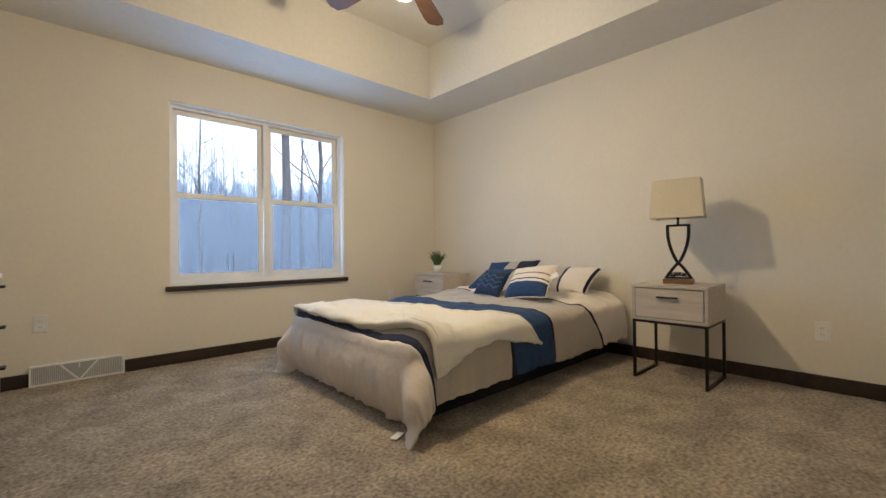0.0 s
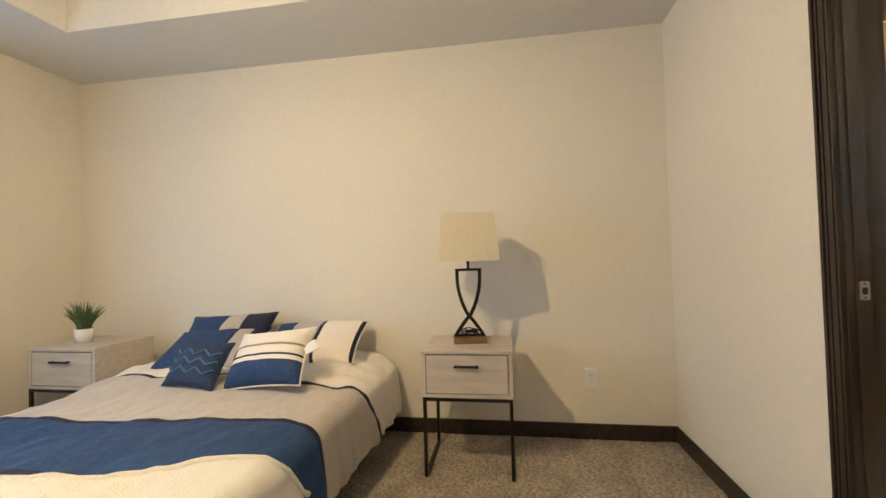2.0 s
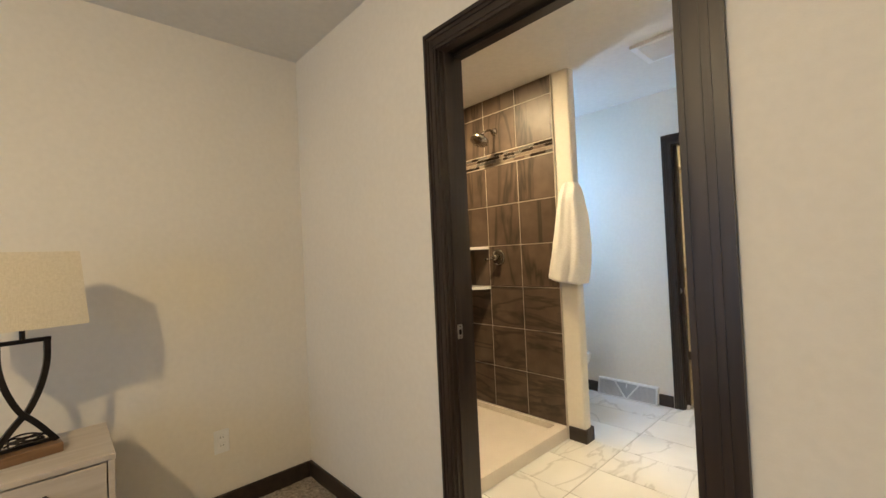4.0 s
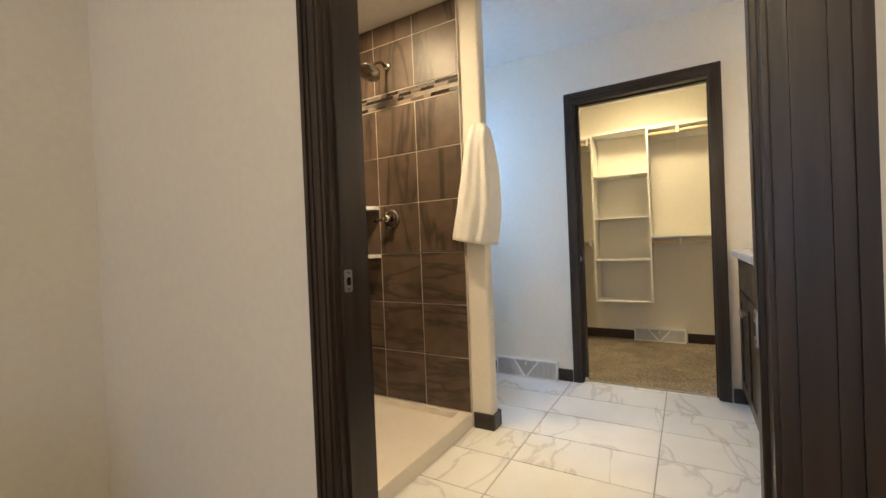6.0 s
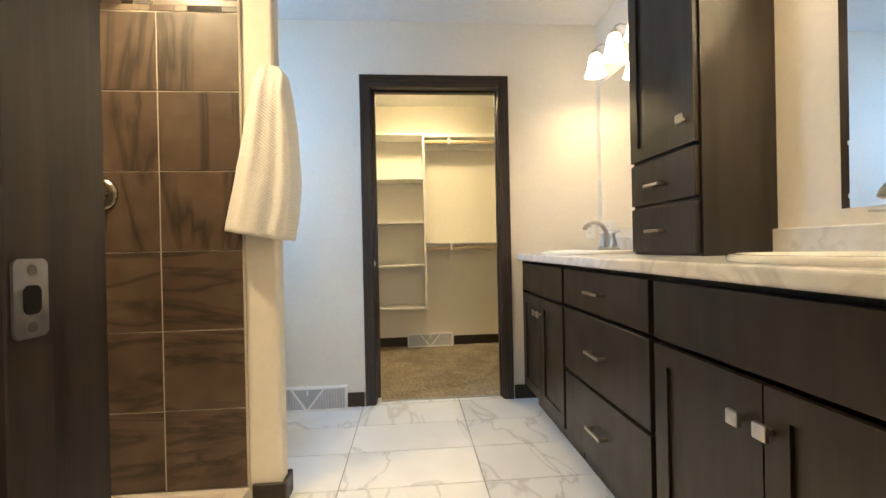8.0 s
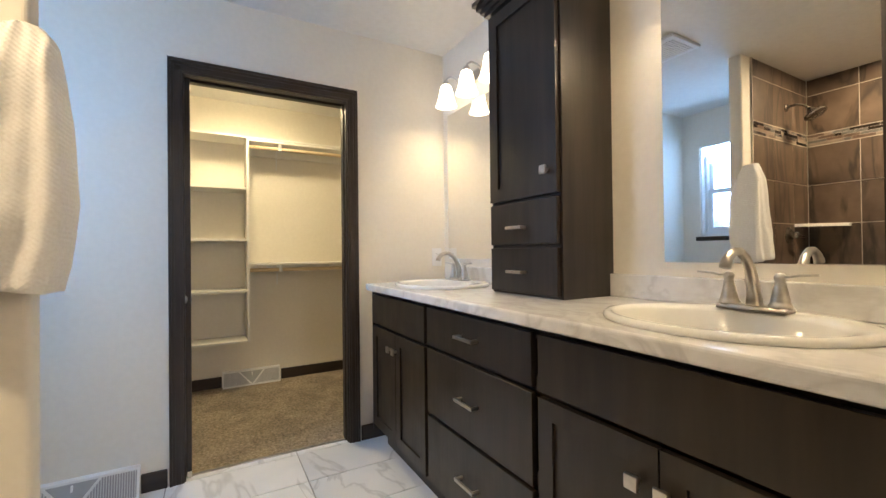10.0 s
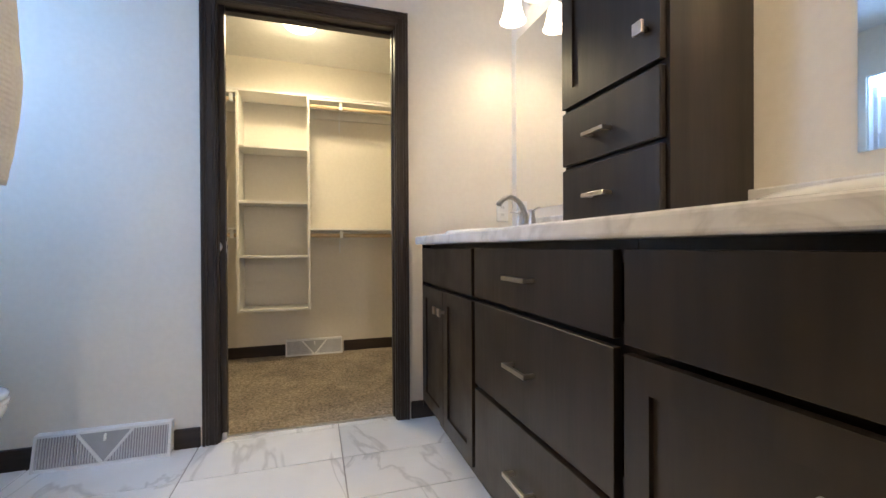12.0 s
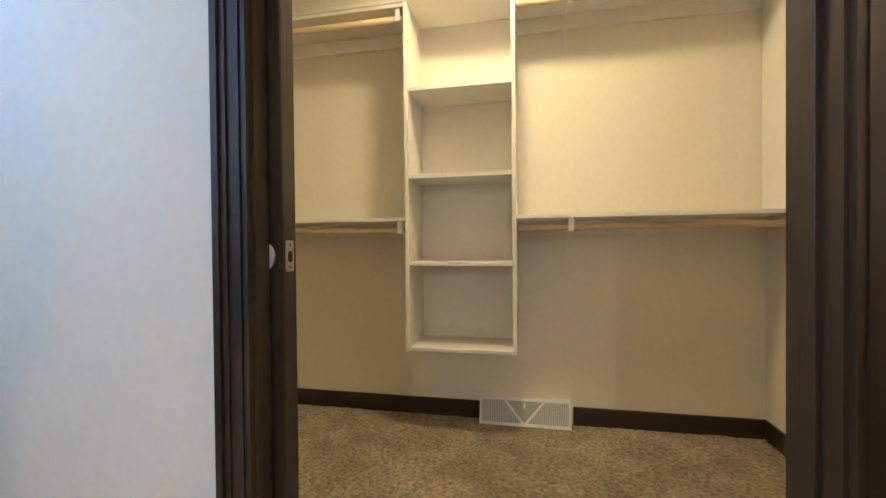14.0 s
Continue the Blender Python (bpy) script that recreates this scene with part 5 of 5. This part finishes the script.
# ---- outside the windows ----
# snow and bark carry a blue-grey tint in place of haze in the air
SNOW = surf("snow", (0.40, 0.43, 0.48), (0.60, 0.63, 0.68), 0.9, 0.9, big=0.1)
BARK = surf("haze_tinted_bark", (0.05, 0.062, 0.088), (0.09, 0.105, 0.14), 6, 0.9, bump=0.4, bscale=20)
# ridge colour holds the distance haze as pale blue
FAR = surf("far_woods_haze_blue", (0.12, 0.22, 0.38), (0.38, 0.54, 0.78), 1.0, 0.95, big=0.25, stretch=(1, 1, 0.4))
# twigs lightened towards blue so that the woods look misty
TWIG = surf("hazed_winter_brush", (0.13, 0.20, 0.32), (0.21, 0.30, 0.44), 2, 0.95, big=0.2)
PINE = surf("dark_conifer", (0.05, 0.07, 0.075), (0.09, 0.11, 0.12), 3, 0.9)
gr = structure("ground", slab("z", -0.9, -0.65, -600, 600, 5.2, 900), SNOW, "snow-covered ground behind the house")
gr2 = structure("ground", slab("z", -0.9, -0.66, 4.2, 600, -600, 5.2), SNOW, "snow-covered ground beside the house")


def limb(bm, p, d, length, r, depth, rng):
    pts, rad = [p], [r]
    steps = 5 if depth else 3
    q, v = p.copy(), d.copy()
    for i in range(steps):
        v = (v + Vector((rng.uniform(-1, 1), rng.uniform(-1, 1), rng.uniform(-0.3, 0.6))) * (0.07 if depth > 2 else 0.16)).normalized()
        q = q + v * (length / steps)
        pts.append(q.copy())
        rad.append(r * (1 - 0.75 * (i + 1) / steps))
    tube(pts, rad, 5 if depth > 1 else 3, bm)
    if depth:
        for k in range(4 if depth > 2 else 3):
            t = rng.uniform(0.35, 0.95)
            at = pts[0].lerp(pts[-1], t)
            i = min(int(t * steps), steps - 1)
            at = pts[i].lerp(pts[i + 1], t * steps - i)
            side = Vector((rng.uniform(-1, 1), rng.uniform(-1, 1), rng.uniform(0.2, 1.1))).normalized()
            limb(bm, at, (d * 0.5 + side).normalized(), length * rng.uniform(0.3, 0.5), r * 0.38, depth - 1, rng)


rng = random.Random(11)


def bare_tree(x, y, h, r, depth):
    t = thing("bare_tree", (x, y, -0.66), "leafless winter tree with thin bare branches in the snow", "tree", "bare trees outside")
    trunk = bmesh.new()
    pts = [(0, 0, 0)]
    for i in range(1, 8):
        pts.append((rng.uniform(-0.02, 0.02) * i, rng.uniform(-0.02, 0.02) * i, h * i / 7))
    tube(pts, [r * (1 - 0.8 * i / 7) for i in range(8)], 7, trunk)
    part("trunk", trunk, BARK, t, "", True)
    crown = bmesh.new()
    for k in range(9):
        z = h * rng.uniform(0.25, 0.95)
        a = rng.uniform(0, 6.28)
        d = Vector((math.cos(a), math.sin(a), rng.uniform(0.5, 1.3))).normalized()
        limb(crown, Vector((0, 0, z)), d, h * rng.uniform(0.18, 0.34), r * 0.35 * (1.15 - z / h), depth, rng)
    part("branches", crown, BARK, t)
    return t


for x, y, h, r in ((5.09, 12.5, 12, 0.17), (7.42, 15.0, 12, 0.11), (0.9, 10.0, 10, 0.13), (5.2, 24, 10, 0.09), (9.3, 21, 10, 0.09), (3.4, 26, 10, 0.09)):
    bare_tree(x, y, h, r, 2)
bare_tree(11.0, -2.6, 11, 0.13, 2)
bare_tree(14.0, -4.4, 12, 0.15, 2)

for x, y, h in ((8.64, 30, 5.2), (17.5, 33, 5.5)):
    cn = thing("conifer", (x, y, -0.66), "dark narrow conifer at the edge of the woods", "tree", "conifers outside")
    part("trunk", tube([(0, 0, 0), (0, 0, h * 0.95)], [0.12, 0.02], 6), BARK, cn)
    bm = bmesh.new()
    for k in range(420):
        z = h * rng.uniform(0.08, 1.0)
        a = rng.uniform(0, 6.28)
        l = (h - z) * 0.26 * rng.uniform(0.6, 1.15) + 0.08
        tube([(0, 0, z), (l * math.cos(a), l * math.sin(a), z - l * 0.35)], [0.05, 0.01], 3, bm)
    part("boughs", bm, PINE, cn)


def woods(name, cx0, cx1, cy0, cy1, count, low, high):
    bm = bmesh.new()
    for k in range(count):
        x, y = rng.uniform(cx0, cx1), rng.uniform(cy0, cy1)
        h = rng.uniform(low, high) * (0.85 + 0.45 * noise.noise(Vector((x * 0.35, y * 0.2, 2.0))))
        sx = rng.uniform(-0.25, 0.25)
        tube([(x, y, -0.7), (x + sx * 0.4, y, h * 0.5), (x + sx, y, h)], [0.040, 0.028, 0.006], 3, bm)
        for q in range(16):
            f = rng.uniform(0.35, 0.95)
            z, l = h * f, rng.uniform(0.3, 1.0) * (1.3 - f)
            a = rng.uniform(0, 6.28)
            p = (x + sx * f, y, z)
            m = (p[0] + 0.5 * l * math.cos(a), y + 0.5 * l * math.sin(a), z + l * 0.55)
            tube([p, m, (m[0] + 0.25 * l * math.cos(a + 0.6), m[1] + 0.25 * l * math.sin(a), m[2] + l * 0.9)], [0.018, 0.012, 0.005], 3, bm)
    return tagged(part(name, bm, TWIG), "dense leafless woods beyond the snow, coloured blue-grey for haze", "woods", kind="stuff")


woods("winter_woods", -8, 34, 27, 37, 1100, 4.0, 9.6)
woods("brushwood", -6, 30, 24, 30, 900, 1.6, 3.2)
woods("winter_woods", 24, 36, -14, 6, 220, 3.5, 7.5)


def far_band(pts, top, name):
    """A distant wooded ridge with an uneven crest."""
    bm = bmesh.new()
    lo, hi = [], []
    for i in range(641):
        t = i / 640
        x, y = pts[0][0] + (pts[1][0] - pts[0][0]) * t, pts[0][1] + (pts[1][1] - pts[0][1]) * t
        lo.append(bm.verts.new((x, y, -1)))
        hi.append(bm.verts.new((x, y, top * (0.8 + 0.35 * noise.noise(Vector((t * 14, 1.5, 0))) + 0.15 * noise.noise(Vector((t * 90, 7.5, 0))) + 0.10 * noise.noise(Vector((t * 420, 2.5, 0)))))))
    for i in range(640):
        bm.faces.new((lo[i], lo[i + 1], hi[i + 1], hi[i]))
    return tagged(part(name, bm, FAR), "distant wooded ridge with haze painted in as pale blue", kind="structure")


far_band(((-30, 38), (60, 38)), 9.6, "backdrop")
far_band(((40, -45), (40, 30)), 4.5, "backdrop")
SKYCARD = bpy.data.materials.new("overcast_sky")
SKYCARD.use_nodes = True
_n, _l = SKYCARD.node_tree.nodes, SKYCARD.node_tree.links
_em = _n.new("ShaderNodeEmission")
_em.inputs[0].default_value, _em.inputs[1].default_value = (0.80, 0.94, 1.16, 1), 0.80
_l.new(_em.outputs[0], _n["Material Output"].inputs[0])
for a, b in (((-160, 90), (200, 90)), ((90, -130), (90, 90))):
    bm = bmesh.new()
    bm.faces.new([bm.verts.new(p) for p in ((*a, -2), (*b, -2), (*b, 80), (*a, 80))])
    tagged(part("backdrop", bm, SKYCARD), "white overcast winter sky behind the woods", kind="structure")


# ---- floor tiles, wall tiles and the mosaic band ----
def floor_tile(x0, x1, y0, y1):
    g = 0.0024
    return part("tile", box(x0 + g, x1 - g, y0 + g, y1 - g, -0.008, 0.0, 0.0012, 1), MARBLE, BATH_FLOOR)


for ix in range(-1, 5):
    for iy in range(-4, 6):
        x0, y0 = 1.683 + 0.6145 * (ix - 1), -1.718 + 0.31 * iy
        a, b, c, d = max(x0, 0.706), min(x0 + 0.6145, XE), max(y0, -2.698), min(y0 + 0.31, -0.312)
        if b - a > 0.02 and d - c > 0.02 and not (b < 1.15) and not (a > 2.7 and c > -1.6):
            floor_tile(a, b, c, d)

rng = random.Random(3)
ROWS = [0.079, 0.388, 0.696, 1.003, 1.312, 1.62, 1.925]
UPPER = [2.02, 2.328, 2.454]
MOS = [surf("mosaic_" + k, a, b, 40, r, rnd=1.0, big=0.05) for k, a, b, r in (("dark", (0.02, 0.014, 0.011), (0.035, 0.025, 0.02), 0.12), ("brown", (0.10, 0.065, 0.045), (0.14, 0.09, 0.065), 0.3),
                                                                      ("grey", (0.13, 0.12, 0.11), (0.18, 0.165, 0.15), 0.2), ("beige", (0.21, 0.165, 0.125), (0.28, 0.22, 0.17), 0.3))]


def tiled_wall(name, lo, hi, first, place, label):
    """Tiles along a wall from lo to hi with a joint at first; place(a0, a1, z0, z1, t0, t1) gives the box between two depths off the wall."""
    w = tagged(part(name, box(*place(lo, hi, 0.078, H, 0.001, 0.007)), GROUTB), label, kind="structure")
    cuts = sorted({lo, hi, *[first + 0.3045 * k for k in range(-6, 7) if lo + 0.02 < first + 0.3045 * k < hi - 0.02]})
    g = 0.0024
    for zs in (ROWS, UPPER):
        for z0, z1 in zip(zs, zs[1:]):
            for a, b in zip(cuts, cuts[1:]):
                part("tile", box(*place(a + g, b - g, z0 + g, z1 - g, 0.0075, 0.0095), 0.0008, 1), TILE if z0 > 1.0 else TILEH, w)
    for r in range(4):
        z0 = 1.928 + r * 0.0225
        a = lo - rng.uniform(0, 0.05)
        while a < hi:
            l = rng.choice((0.045, 0.07, 0.095, 0.13))
            p, q = max(a, lo), min(a + l, hi)
            if q - p > 0.012:
                part("mosaic_stick", box(*place(p + 0.001, q - 0.001, z0 + 0.001, z0 + 0.0215, 0.0075, 0.0098)), rng.choice(MOS), w)
            a += l
    return w


tiled_wall("wall_tile_south", 2.628, 3.484, 2.628, lambda a, b, z0, z1, t0, t1: (a, b, -1.657 + t0, -1.657 + t1, z0, z1), "brown stone-look shower tiles with a mosaic band")
tiled_wall("wall_tile_east", -1.646, -0.381, -1.646, lambda a, b, z0, z1, t0, t1: (XE - t1, XE - t0, a, b, z0, z1), "brown stone-look shower tiles with a mosaic band")
tiled_wall("wall_tile_north", 2.628, 3.484, 2.628, lambda a, b, z0, z1, t0, t1: (a, b, -0.37 - t1, -0.37 - t0, z0, z1), "brown stone-look shower tiles with a mosaic band")
structure("tile_edge_trim", box(2.621, 2.6275, -1.657, -1.645, 0.079, H), GROUTB, "thin beige tile edge strip")
